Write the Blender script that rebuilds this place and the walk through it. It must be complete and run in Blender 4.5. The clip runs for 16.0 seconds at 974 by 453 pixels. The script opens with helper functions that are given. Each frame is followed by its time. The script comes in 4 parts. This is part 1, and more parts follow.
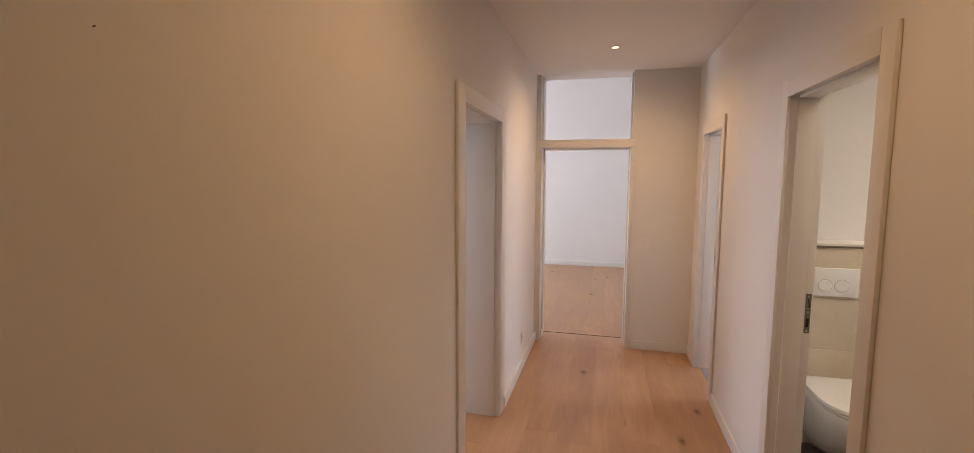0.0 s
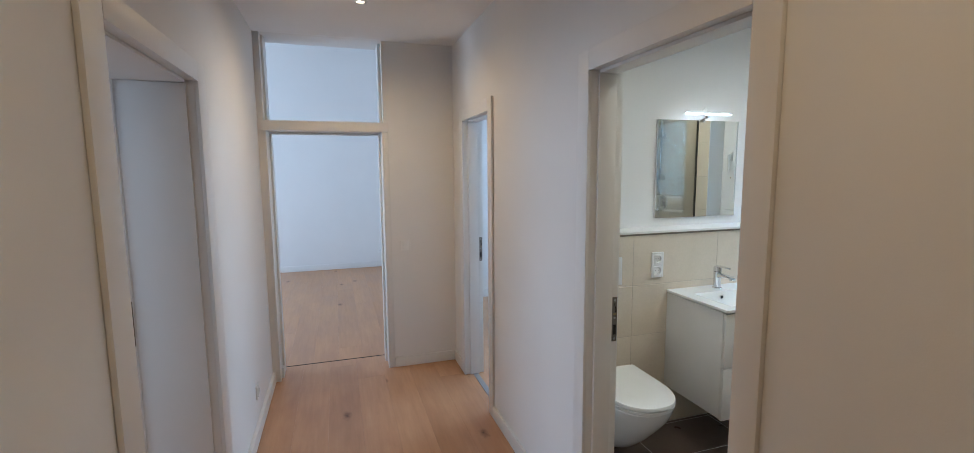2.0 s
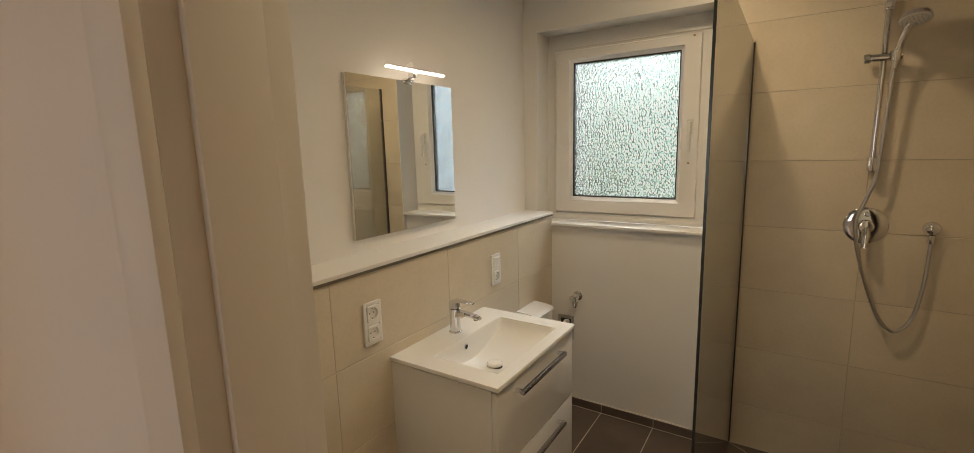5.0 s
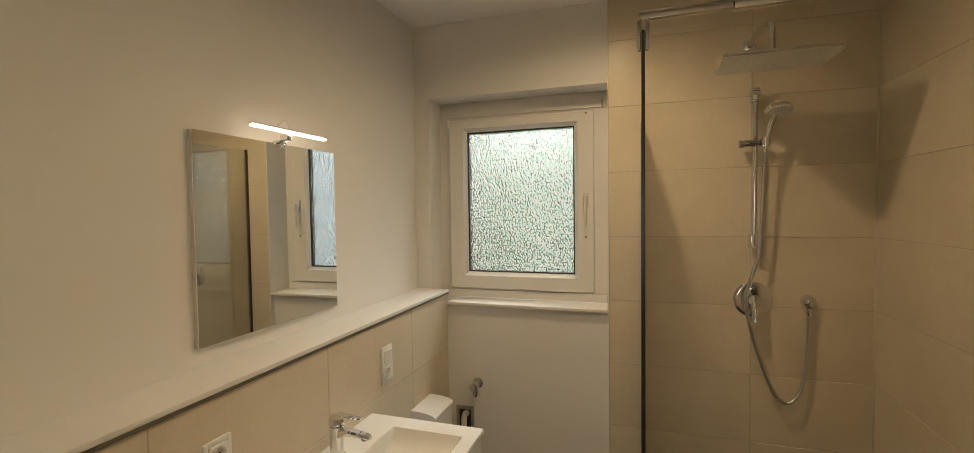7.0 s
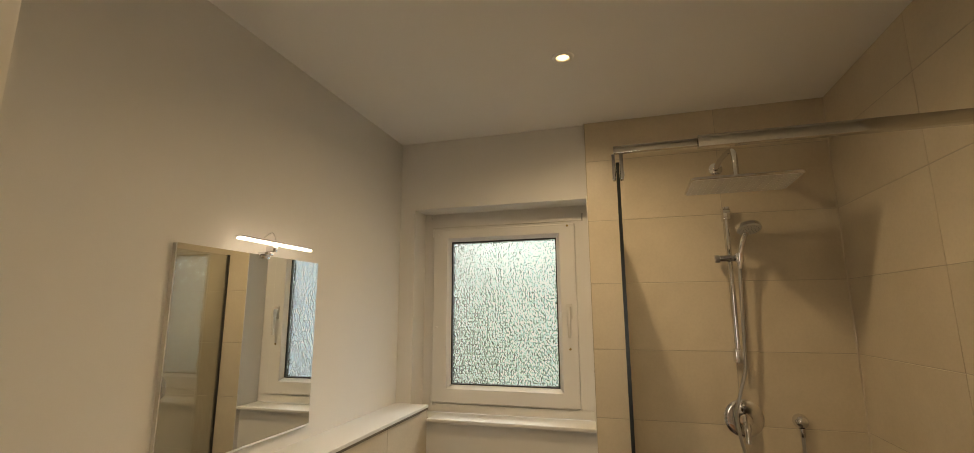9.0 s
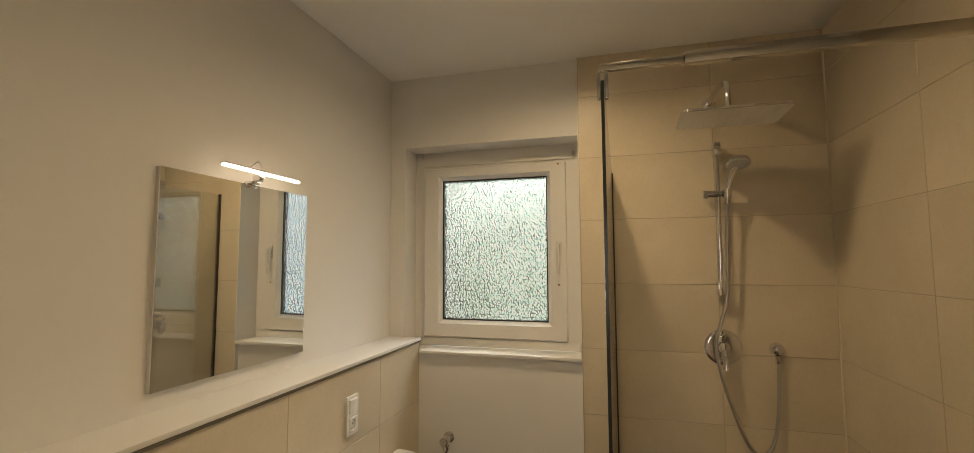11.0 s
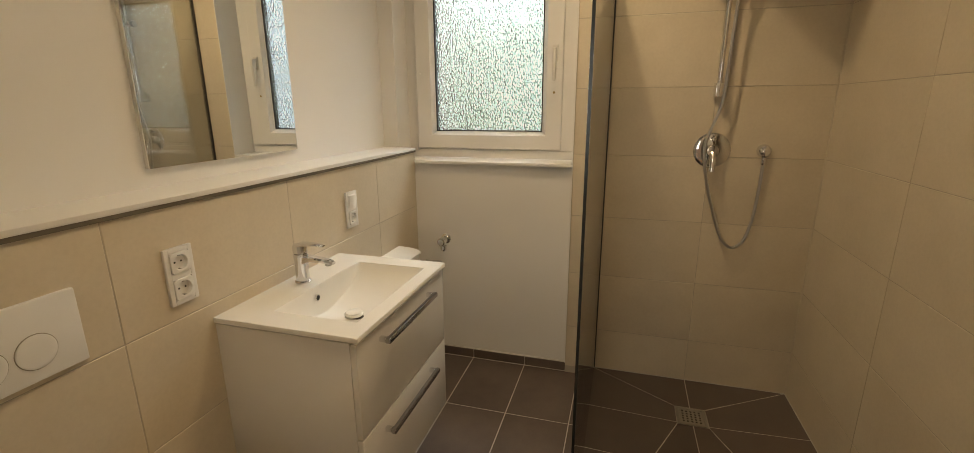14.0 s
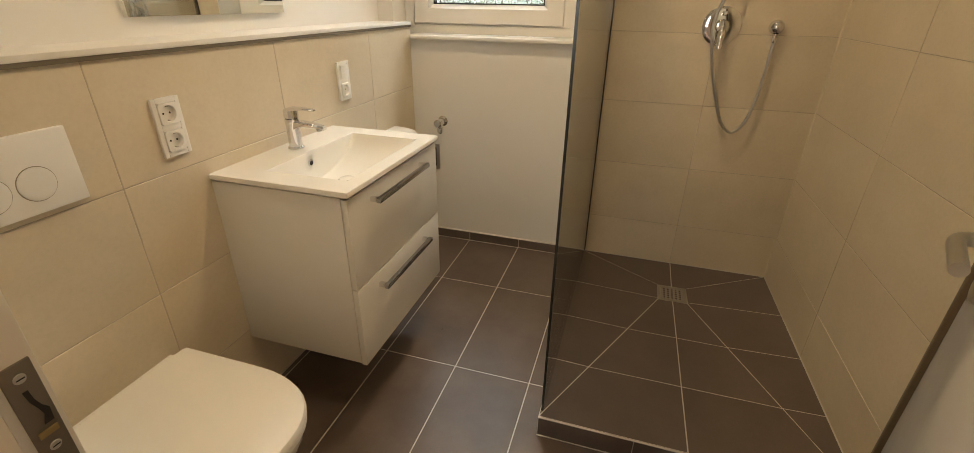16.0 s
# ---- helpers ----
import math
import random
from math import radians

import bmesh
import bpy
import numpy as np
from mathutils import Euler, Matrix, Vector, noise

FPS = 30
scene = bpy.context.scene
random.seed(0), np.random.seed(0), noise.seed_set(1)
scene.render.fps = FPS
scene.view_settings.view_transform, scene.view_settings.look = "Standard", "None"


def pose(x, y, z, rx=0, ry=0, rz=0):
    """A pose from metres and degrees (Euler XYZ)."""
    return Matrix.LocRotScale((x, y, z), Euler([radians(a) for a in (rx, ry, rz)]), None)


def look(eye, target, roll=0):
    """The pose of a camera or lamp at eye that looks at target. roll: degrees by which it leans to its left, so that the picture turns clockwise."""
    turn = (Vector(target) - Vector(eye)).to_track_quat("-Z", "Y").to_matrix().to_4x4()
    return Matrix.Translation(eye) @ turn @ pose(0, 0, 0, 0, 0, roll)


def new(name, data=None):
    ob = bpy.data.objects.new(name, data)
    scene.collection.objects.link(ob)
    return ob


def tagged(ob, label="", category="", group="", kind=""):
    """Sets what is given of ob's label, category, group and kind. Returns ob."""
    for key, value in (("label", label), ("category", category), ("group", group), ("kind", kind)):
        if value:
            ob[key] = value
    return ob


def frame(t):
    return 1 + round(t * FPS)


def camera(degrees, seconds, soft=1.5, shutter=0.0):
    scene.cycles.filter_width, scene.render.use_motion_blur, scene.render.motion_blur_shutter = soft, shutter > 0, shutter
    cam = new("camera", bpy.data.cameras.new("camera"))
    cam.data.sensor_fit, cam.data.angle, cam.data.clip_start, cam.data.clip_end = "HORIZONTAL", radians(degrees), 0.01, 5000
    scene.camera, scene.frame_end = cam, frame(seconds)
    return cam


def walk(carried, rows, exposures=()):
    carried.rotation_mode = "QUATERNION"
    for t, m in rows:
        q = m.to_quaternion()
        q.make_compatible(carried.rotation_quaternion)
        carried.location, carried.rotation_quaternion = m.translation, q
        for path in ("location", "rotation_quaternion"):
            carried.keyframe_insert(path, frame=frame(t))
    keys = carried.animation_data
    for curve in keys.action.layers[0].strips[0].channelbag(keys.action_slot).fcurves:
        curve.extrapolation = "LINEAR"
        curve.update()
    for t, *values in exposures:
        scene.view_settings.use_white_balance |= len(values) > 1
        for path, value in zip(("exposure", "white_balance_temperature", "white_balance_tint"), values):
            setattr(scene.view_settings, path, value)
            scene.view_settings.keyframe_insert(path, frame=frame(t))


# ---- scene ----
cam = camera(92.3, 16.0, 0.7)
PATH = [
    (0, (-0.017, 0.087, 1.566), (-0.507, 2.016, 1.367), 0.3),
    (0.5, (-0.166, 0.214, 1.574), (-0.278, 2.202, 1.381), 0.5),
    (1, (-0.233, 0.35, 1.563), (-0.049, 2.331, 1.358), 0.1),
    (1.5, (-0.217, 0.617, 1.566), (0.153, 2.57, 1.353), -0.7),
    (2, (-0.161, 0.852, 1.565), (0.446, 2.744, 1.332), -0.4),
    (2.5, (-0.105, 1.116, 1.562), (0.76, 2.903, 1.324), -0.4),
    (3, (0.006, 1.338, 1.55), (1.103, 2.992, 1.3), -0.7),
    (3.5, (0.232, 1.544, 1.549), (1.437, 3.119, 1.29), -0.6),
    (4, (0.387, 1.707, 1.54), (1.672, 3.211, 1.244), -0.2),
    (4.5, (0.476, 1.876, 1.566), (1.962, 3.175, 1.238), -0.8),
    (4.7, (0.508, 1.915, 1.58), (2.072, 3.116, 1.248), -1.1),
    (6.8, (0.773, 2.144, 1.634), (2.66, 2.792, 1.497), -0.9),
    (7, (0.767, 2.146, 1.645), (2.664, 2.773, 1.572), -0.8),
    (7.5, (0.761, 2.136, 1.667), (2.667, 2.733, 1.765), -0.7),
    (8, (0.754, 2.145, 1.681), (2.657, 2.717, 1.902), -0.4),
    (8.2, (0.749, 2.151, 1.689), (2.648, 2.711, 1.974), -0.4),
    (10.3, (0.757, 2.122, 1.653), (2.645, 2.665, 2.031), -0.2),
    (10.5, (0.755, 2.12, 1.641), (2.654, 2.667, 1.954), -0.1),
    (11, (0.765, 2.113, 1.608), (2.683, 2.655, 1.764), -0.2),
    (11.5, (0.77, 2.11, 1.58), (2.695, 2.651, 1.619), -0.1),
    (12, (0.768, 2.111, 1.55), (2.694, 2.646, 1.481), -0.1),
    (12.5, (0.764, 2.098, 1.529), (2.685, 2.635, 1.375), -0.2),
    (13, (0.76, 2.088, 1.499), (2.667, 2.632, 1.242), -0.2),
    (13.5, (0.756, 2.061, 1.468), (2.642, 2.61, 1.092), -0.5),
    (14, (0.757, 2.061, 1.431), (2.616, 2.601, 0.931), -0.3),
    (14.5, (0.756, 2.055, 1.392), (2.576, 2.588, 0.754), -0.2),
    (15, (0.759, 2.048, 1.361), (2.542, 2.565, 0.616), -0.0),
    (15.5, (0.755, 2.013, 1.347), (2.512, 2.53, 0.544), 0.2),
    (16, (0.715, 1.996, 1.321), (2.437, 2.517, 0.447), 0.8),
]
EXPOSURES = [
    (0.0, -0.18, 6700, 21), (0.5, -0.15, 5850, 14), (1.0, -0.2, 5300, 8), (1.5, -0.3, 5150, 5), (2.0, -0.3, 5000, 5), (2.5, -0.4, 4950, 5), (3.0, -0.5, 5000, 7), (3.5, -1.0, 5500, 10), (4.0, -1.12, 6150, 12), (4.7, -0.95, 7500, 14),
    (7.0, -1.05, 8800, 14), (10.5, -1.02, 9000, 14), (12.5, -1.08, 8900, 14), (13.0, -1.03, 8850, 14), (14.0, -0.8, 8600, 14), (15.0, -0.55, 8400, 14), (16.0, -0.35, 8400, 14),
]
walk(cam, [(t, look(eye, target, roll)) for t, eye, target, roll in PATH], EXPOSURES)

# ---- world and lights ----
world = bpy.data.worlds.new("sky")
scene.world = world
world.use_nodes = True
wn = world.node_tree
sky = wn.nodes.new("ShaderNodeTexSky")
sky.sky_type, sky.sun_disc = "NISHITA", False
sky.sun_elevation, sky.sun_rotation = radians(38), radians(200)
wn.links.new(sky.outputs[0], wn.nodes["Background"].inputs[0])
wn.nodes["Background"].inputs[1].default_value = 0.1

sun = new("sun", bpy.data.lights.new("sun", "SUN"))
sun.data.energy, sun.data.angle, sun.data.color = 1.0, radians(12), (1.0, 0.95, 0.88)
sun.matrix_world = look((0, 0, 30), (4, 9, 0))


def area_lamp(name, eye, target, width, height, watts, color):
    lamp = new(name, bpy.data.lights.new(name, "AREA"))
    lamp.data.shape, lamp.data.size, lamp.data.size_y = "RECTANGLE", width, height
    lamp.data.energy, lamp.data.color = watts, color
    lamp.matrix_world = look(eye, target)
    return lamp


def spot_lamp(name, eye, watts, color, angle=150, blend=0.6, soft=0.06):
    lamp = new(name, bpy.data.lights.new(name, "SPOT"))
    lamp.data.energy, lamp.data.color = watts, color
    lamp.data.spot_size, lamp.data.spot_blend, lamp.data.shadow_soft_size = radians(angle), blend, soft
    lamp.matrix_world = look(eye, (eye[0], eye[1] + 0.001, 0))
    return lamp


DAY = (0.80, 0.90, 1.0)
WARM = (1.0, 0.62, 0.28)
BATH_WARM = (1.0, 0.86, 0.63)
area_lamp("living_window_daylight", (-4.17, 6.9, 1.7), (0, 6.9, 1.2), 2.4, 1.9, 128, DAY)
area_lamp("side_room_window_daylight", (-4.17, 2.6, 1.6), (0, 2.6, 1.3), 1.6, 1.5, 60, DAY)
area_lamp("bedroom_window_daylight", (3.97, 5.0, 1.6), (0.0, 3.9, 1.2), 1.6, 1.5, 72, (0.74, 0.87, 1.0))
area_lamp("bath_window_daylight", (4.75, 2.70, 3.25), (2.6, 2.55, 0.9), 2.0, 1.5, 220, (0.66, 0.82, 1.0))
spot_lamp("hall_downlight_lamp", (0.015, 3.75, 2.515), 46, WARM, 165, 1.0)
# Added fill lamp, itself unseen: brightens the near end of the hall.
spot_lamp("hall_fill_lamp_near", (0.015, 1.25, 2.515), 30, WARM, 176, 1.0)
spot_lamp("bath_downlight_lamp", (2.41, 2.32, 2.62), 66, BATH_WARM, 168, 1.0, 0.035)
# Unseen second lamp, assumed from the lit vanity side, placed to even the light.
spot_lamp("bath_unseen_lamp_near", (1.50, 2.12, 2.62), 36, BATH_WARM, 168, 1.0, 0.035)


# ---- materials ----
def material(name, rough=0.5, metal=0.0, color=(0.8, 0.8, 0.8)):
    m = bpy.data.materials.new(name)
    m.use_nodes = True
    b = m.node_tree.nodes["Principled BSDF"]
    b.inputs["Roughness"].default_value, b.inputs["Metallic"].default_value = rough, metal
    b.inputs["Base Color"].default_value = (*color, 1)
    return m, m.node_tree, b


def link(nt, a, b):
    nt.links.new(a, b)


def coords(nt, scale=(1, 1, 1), space="Object", shift=None):
    tc = nt.nodes.new("ShaderNodeTexCoord")
    mp = nt.nodes.new("ShaderNodeMapping")
    mp.inputs["Scale"].default_value = scale
    link(nt, tc.outputs[space], mp.inputs["Vector"])
    if shift:
        info = nt.nodes.new("ShaderNodeObjectInfo")
        mul = nt.nodes.new("ShaderNodeMath")
        mul.operation = "MULTIPLY"
        mul.inputs[1].default_value = shift
        link(nt, info.outputs["Random"], mul.inputs[0])
        link(nt, mul.outputs[0], mp.inputs["Location"])
    return mp.outputs[0]


def noise_tex(nt, vec, scale, detail=4.0, rough=0.55):
    n = nt.nodes.new("ShaderNodeTexNoise")
    n.inputs["Scale"].default_value, n.inputs["Detail"].default_value, n.inputs["Roughness"].default_value = scale, detail, rough
    link(nt, vec, n.inputs["Vector"])
    return n.outputs[0]


def ramp(nt, value, stops):
    r = nt.nodes.new("ShaderNodeValToRGB")
    while len(r.color_ramp.elements) < len(stops):
        r.color_ramp.elements.new(0.5)
    for e, (p, c) in zip(r.color_ramp.elements, stops):
        e.position, e.color = p, (*c, 1)
    link(nt, value, r.inputs[0])
    return r.outputs[0]


def mixed(nt, mode, fac, a, b):
    m = nt.nodes.new("ShaderNodeMix")
    m.data_type, m.blend_type = "RGBA", mode
    for socket, v in ((m.inputs[0], fac), (m.inputs[6], a), (m.inputs[7], b)):
        if isinstance(v, (int, float)):
            socket.default_value = v
        elif isinstance(v, tuple):
            socket.default_value = (*v, 1)
        else:
            link(nt, v, socket)
    return m.outputs[2]


def bump(nt, b, height, strength, distance=0.002):
    n = nt.nodes.new("ShaderNodeBump")
    n.inputs["Strength"].default_value, n.inputs["Distance"].default_value = strength, distance
    link(nt, height, n.inputs["Height"])
    link(nt, n.outputs[0], b.inputs["Normal"])


def paint(name, color, rough=0.75, relief=0.25, grain=260.0, stain=0.04):
    m, nt, b = material(name, rough)
    v = coords(nt)
    large = noise_tex(nt, v, 1.3, 3)
    c0 = tuple(c * (1 - stain) for c in color)
    link(nt, ramp(nt, large, [(0.3, c0), (0.7, color)]), b.inputs["Base Color"])
    bump(nt, b, noise_tex(nt, v, grain, 3), relief, 0.0008)
    return m


def plain(name, color, rough, metal=0.0, grain=0.0, coat=0.0):
    m, nt, b = material(name, rough, metal, color)
    if coat:
        b.inputs["Coat Weight"].default_value, b.inputs["Coat Roughness"].default_value = coat, 0.04
    v = coords(nt)
    n = noise_tex(nt, v, 14, 4)
    lo, hi = max(0.0, rough - 0.015), min(1.0, rough + 0.02)
    link(nt, ramp(nt, n, [(0.3, (lo,) * 3), (0.7, (hi,) * 3)]), b.inputs["Roughness"])
    link(nt, ramp(nt, noise_tex(nt, v, 3.5, 3), [(0.3, tuple(c * 0.95 for c in color)), (0.7, color)]), b.inputs["Base Color"])
    if grain:
        bump(nt, b, noise_tex(nt, v, 400, 2), grain, 0.0004)
    return m


def wood_floor():
    m, nt, b = material("oak_planks", 0.5)
    v = coords(nt, (1, 1, 1), "Object", 23.0)
    long = nt.nodes.new("ShaderNodeMapping")
    long.inputs["Scale"].default_value = (1, 0.07, 1)
    link(nt, v, long.inputs["Vector"])
    grain = noise_tex(nt, long.outputs[0], 42, 7, 0.6)
    soft = nt.nodes.new("ShaderNodeMapping")
    soft.inputs["Scale"].default_value = (1, 0.3, 1)
    link(nt, v, soft.inputs["Vector"])
    cloud = noise_tex(nt, soft.outputs[0], 5, 4)
    base = ramp(nt, grain, [(0.2, (0.49, 0.285, 0.15)), (0.5, (0.545, 0.32, 0.175)), (0.85, (0.59, 0.36, 0.205))])
    base = mixed(nt, "MULTIPLY", 0.75, base, ramp(nt, cloud, [(0.3, (0.72, 0.66, 0.62)), (0.62, (1, 1, 1))]))
    info = nt.nodes.new("ShaderNodeObjectInfo")
    base = mixed(nt, "MULTIPLY", 0.8, base, ramp(nt, info.outputs["Random"], [(0.0, (0.87, 0.85, 0.84)), (1.0, (1, 1, 1))]))
    vor = nt.nodes.new("ShaderNodeTexVoronoi")
    vor.voronoi_dimensions = "2D"
    vor.inputs["Scale"].default_value = 1.9
    stretch = nt.nodes.new("ShaderNodeMapping")
    stretch.inputs["Scale"].default_value = (1.6, 0.8, 0.0)
    link(nt, v, stretch.inputs["Vector"])
    warp = nt.nodes.new("ShaderNodeVectorMath")
    warp.operation = "ADD"
    fine = nt.nodes.new("ShaderNodeTexNoise")
    fine.inputs["Scale"].default_value = 30
    small = nt.nodes.new("ShaderNodeVectorMath")
    small.operation = "SCALE"
    small.inputs[3].default_value = 0.05
    link(nt, v, fine.inputs["Vector"])
    link(nt, fine.outputs[1], small.inputs[0])
    link(nt, stretch.outputs[0], warp.inputs[0])
    link(nt, small.outputs[0], warp.inputs[1])
    link(nt, warp.outputs[0], vor.inputs["Vector"])
    knot = ramp(nt, vor.outputs["Distance"], [(0.0, (0.16, 0.10, 0.07)), (0.025, (0.5, 0.42, 0.36)), (0.10, (1, 1, 1))])
    sep = nt.nodes.new("ShaderNodeSeparateColor")
    link(nt, vor.outputs["Color"], sep.inputs[0])
    few = nt.nodes.new("ShaderNodeMath")
    few.operation = "GREATER_THAN"
    few.inputs[1].default_value = 0.78
    link(nt, sep.outputs[0], few.inputs[0])
    base = mixed(nt, "MULTIPLY", few.outputs[0], base, knot)
    link(nt, base, b.inputs["Base Color"])
    link(nt, ramp(nt, cloud, [(0.3, (0.33,) * 3), (0.7, (0.50,) * 3)]), b.inputs["Roughness"])
    bump(nt, b, grain, 0.15, 0.0006)
    return m


def tile_material(name, lo, hi, rough, cloud_scale, relief):
    m, nt, b = material(name, rough)
    v = coords(nt, (1, 1, 1), "Object", 17.0)
    cloud = noise_tex(nt, v, cloud_scale, 6, 0.6)
    base = ramp(nt, cloud, [(0.28, lo), (0.72, hi)])
    fine = noise_tex(nt, v, 90, 4)
    base = mixed(nt, "MULTIPLY", 0.3, base, ramp(nt, fine, [(0.3, (0.86, 0.85, 0.84)), (0.6, (1, 1, 1))]))
    info = nt.nodes.new("ShaderNodeObjectInfo")
    base = mixed(nt, "MULTIPLY", 0.7, base, ramp(nt, info.outputs["Random"], [(0.0, (0.93, 0.93, 0.93)), (1.0, (1, 1, 1))]))
    link(nt, base, b.inputs["Base Color"])
    link(nt, ramp(nt, cloud, [(0.3, (rough - 0.07,) * 3), (0.7, (rough + 0.08,) * 3)]), b.inputs["Roughness"])
    bump(nt, b, fine, relief, 0.0006)
    return m


def clear_glass(name, tint, normal_gloss):
    """A see-through sheet: each face mirrors more the flatter it is met."""
    m = bpy.data.materials.new(name)
    m.use_nodes = True
    nt = m.node_tree
    nt.nodes.remove(nt.nodes["Principled BSDF"])
    t = nt.nodes.new("ShaderNodeBsdfTransparent")
    t.inputs[0].default_value = (*tint, 1)
    g = nt.nodes.new("ShaderNodeBsdfGlossy")
    g.inputs["Roughness"].default_value = 0.0
    lw = nt.nodes.new("ShaderNodeLayerWeight")
    lw.inputs[0].default_value = 0.5
    p = nt.nodes.new("ShaderNodeMath")
    p.operation = "POWER"
    p.inputs[1].default_value = 5.0
    r = nt.nodes.new("ShaderNodeMapRange")
    r.inputs[3].default_value, r.inputs[4].default_value = normal_gloss, 1.0
    mx = nt.nodes.new("ShaderNodeMixShader")
    link(nt, lw.outputs["Facing"], p.inputs[0])
    link(nt, p.outputs[0], r.inputs[0])
    link(nt, r.outputs[0], mx.inputs[0])
    link(nt, t.outputs[0], mx.inputs[1])
    link(nt, g.outputs[0], mx.inputs[2])
    link(nt, mx.outputs[0], nt.nodes["Material Output"].inputs[0])
    return m


def pattern_glass():
    m, nt, b = material("patterned_glass", 0.035, 0.0, (0.97, 0.985, 0.97))
    b.inputs["Transmission Weight"].default_value, b.inputs["IOR"].default_value = 1.0, 1.45
    v = coords(nt, (1, 1.15, 0.85))
    vor = nt.nodes.new("ShaderNodeTexVoronoi")
    vor.distance, vor.feature = "CHEBYCHEV", "SMOOTH_F1"
    vor.inputs["Smoothness"].default_value = 0.2
    vor.inputs["Scale"].default_value, vor.inputs["Randomness"].default_value = 92, 0.7
    link(nt, v, vor.inputs["Vector"])
    n = noise_tex(nt, v, 260, 2)
    add = nt.nodes.new("ShaderNodeMath")
    add.operation = "MULTIPLY_ADD"
    add.inputs[1].default_value = 0.08
    link(nt, n, add.inputs[0])
    sq = nt.nodes.new("ShaderNodeMath")
    sq.operation = "POWER"
    sq.inputs[1].default_value = 1.6
    link(nt, vor.outputs["Distance"], sq.inputs[0])
    link(nt, sq.outputs[0], add.inputs[2])
    bump(nt, b, add.outputs[0], 1.0, 0.0105)
    # Cell ridges are also darkened in the colour, standing in for refracted dark lines.
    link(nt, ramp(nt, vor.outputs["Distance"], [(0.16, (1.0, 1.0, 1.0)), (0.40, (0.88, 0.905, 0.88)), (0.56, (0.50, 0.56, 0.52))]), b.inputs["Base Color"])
    return m


def glowing(name, color, strength):
    m, nt, b = material(name, 0.4)
    b.inputs["Emission Color"].default_value, b.inputs["Emission Strength"].default_value = (*color, 1), strength
    return m


def garden_backdrop():
    m = bpy.data.materials.new("garden_distance")
    m.use_nodes = True
    nt = m.node_tree
    nt.nodes.remove(nt.nodes["Principled BSDF"])
    # The panel emits light itself, in place of a daylit garden and sky.
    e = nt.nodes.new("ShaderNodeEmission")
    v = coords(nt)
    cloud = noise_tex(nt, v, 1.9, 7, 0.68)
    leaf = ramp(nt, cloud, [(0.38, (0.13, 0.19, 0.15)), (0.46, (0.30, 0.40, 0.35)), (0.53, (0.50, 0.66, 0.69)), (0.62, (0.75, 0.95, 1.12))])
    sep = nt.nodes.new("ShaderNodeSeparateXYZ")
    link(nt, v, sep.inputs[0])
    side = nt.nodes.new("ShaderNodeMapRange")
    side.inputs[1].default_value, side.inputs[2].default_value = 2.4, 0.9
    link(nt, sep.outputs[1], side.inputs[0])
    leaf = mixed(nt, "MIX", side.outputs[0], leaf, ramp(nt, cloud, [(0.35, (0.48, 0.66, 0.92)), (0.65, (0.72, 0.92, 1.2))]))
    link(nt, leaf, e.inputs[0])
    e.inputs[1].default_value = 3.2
    link(nt, e.outputs[0], nt.nodes["Material Output"].inputs[0])
    return m


M_WALL = paint("white_wall_paint", (0.80, 0.785, 0.765))
M_CEIL = paint("white_ceiling_paint", (0.87, 0.86, 0.85), 0.85, 0.2)
M_TRIM = paint("white_lacquered_trim", (0.78, 0.765, 0.74), 0.38, 0.05, 120, 0.03)
M_WOOD = wood_floor()
M_SUB = plain("dark_joint", (0.16, 0.10, 0.06), 0.9)
M_GROUT_D = plain("pale_floor_grout", (0.64, 0.61, 0.57), 0.85, 0, 0.3)
M_GROUT_W = plain("beige_wall_grout", (0.47, 0.41, 0.33), 0.85, 0, 0.3)
M_TILE = tile_material("beige_stoneware", (0.60, 0.515, 0.395), (0.70, 0.613, 0.485), 0.36, 2.6, 0.10)
M_DARK = tile_material("anthracite_stoneware", (0.092, 0.068, 0.057), (0.160, 0.122, 0.104), 0.34, 4.0, 0.2)
M_TRAYTILE = tile_material("shower_floor_stoneware", (0.100, 0.074, 0.062), (0.150, 0.114, 0.097), 0.36, 2.6, 0.15)
M_CERAMIC = plain("white_ceramic", (0.84, 0.83, 0.80), 0.10, 0, 0, 0.4)
M_PLASTIC = plain("white_plastic", (0.82, 0.81, 0.79), 0.3)
M_SEAT = plain("white_seat_plastic", (0.84, 0.83, 0.80), 0.07)
M_LACQUER = plain("white_gloss_lacquer", (0.82, 0.81, 0.79), 0.12)
M_EDGE = plain("brown_edge_strip", (0.15, 0.11, 0.07), 0.6)
M_CHROME = plain("chrome", (0.78, 0.78, 0.79), 0.04, 1.0)
M_CHROMED = plain("dark_chrome", (0.45, 0.45, 0.46), 0.12, 1.0)
M_BRUSHED = plain("brushed_steel", (0.55, 0.54, 0.52), 0.32, 1.0, 0.2)
M_BAR = plain("dull_chrome_bar", (0.50, 0.48, 0.45), 0.10, 1.0)
M_LEDGE = plain("dark_edge_trim", (0.22, 0.19, 0.15), 0.5, 0.6)
M_ALU = plain("aluminium_profile", (0.62, 0.61, 0.58), 0.35, 1.0, 0.1)
M_STRIKE = plain("worn_strike_steel", (0.24, 0.21, 0.18), 0.42, 0.9, 0.4)
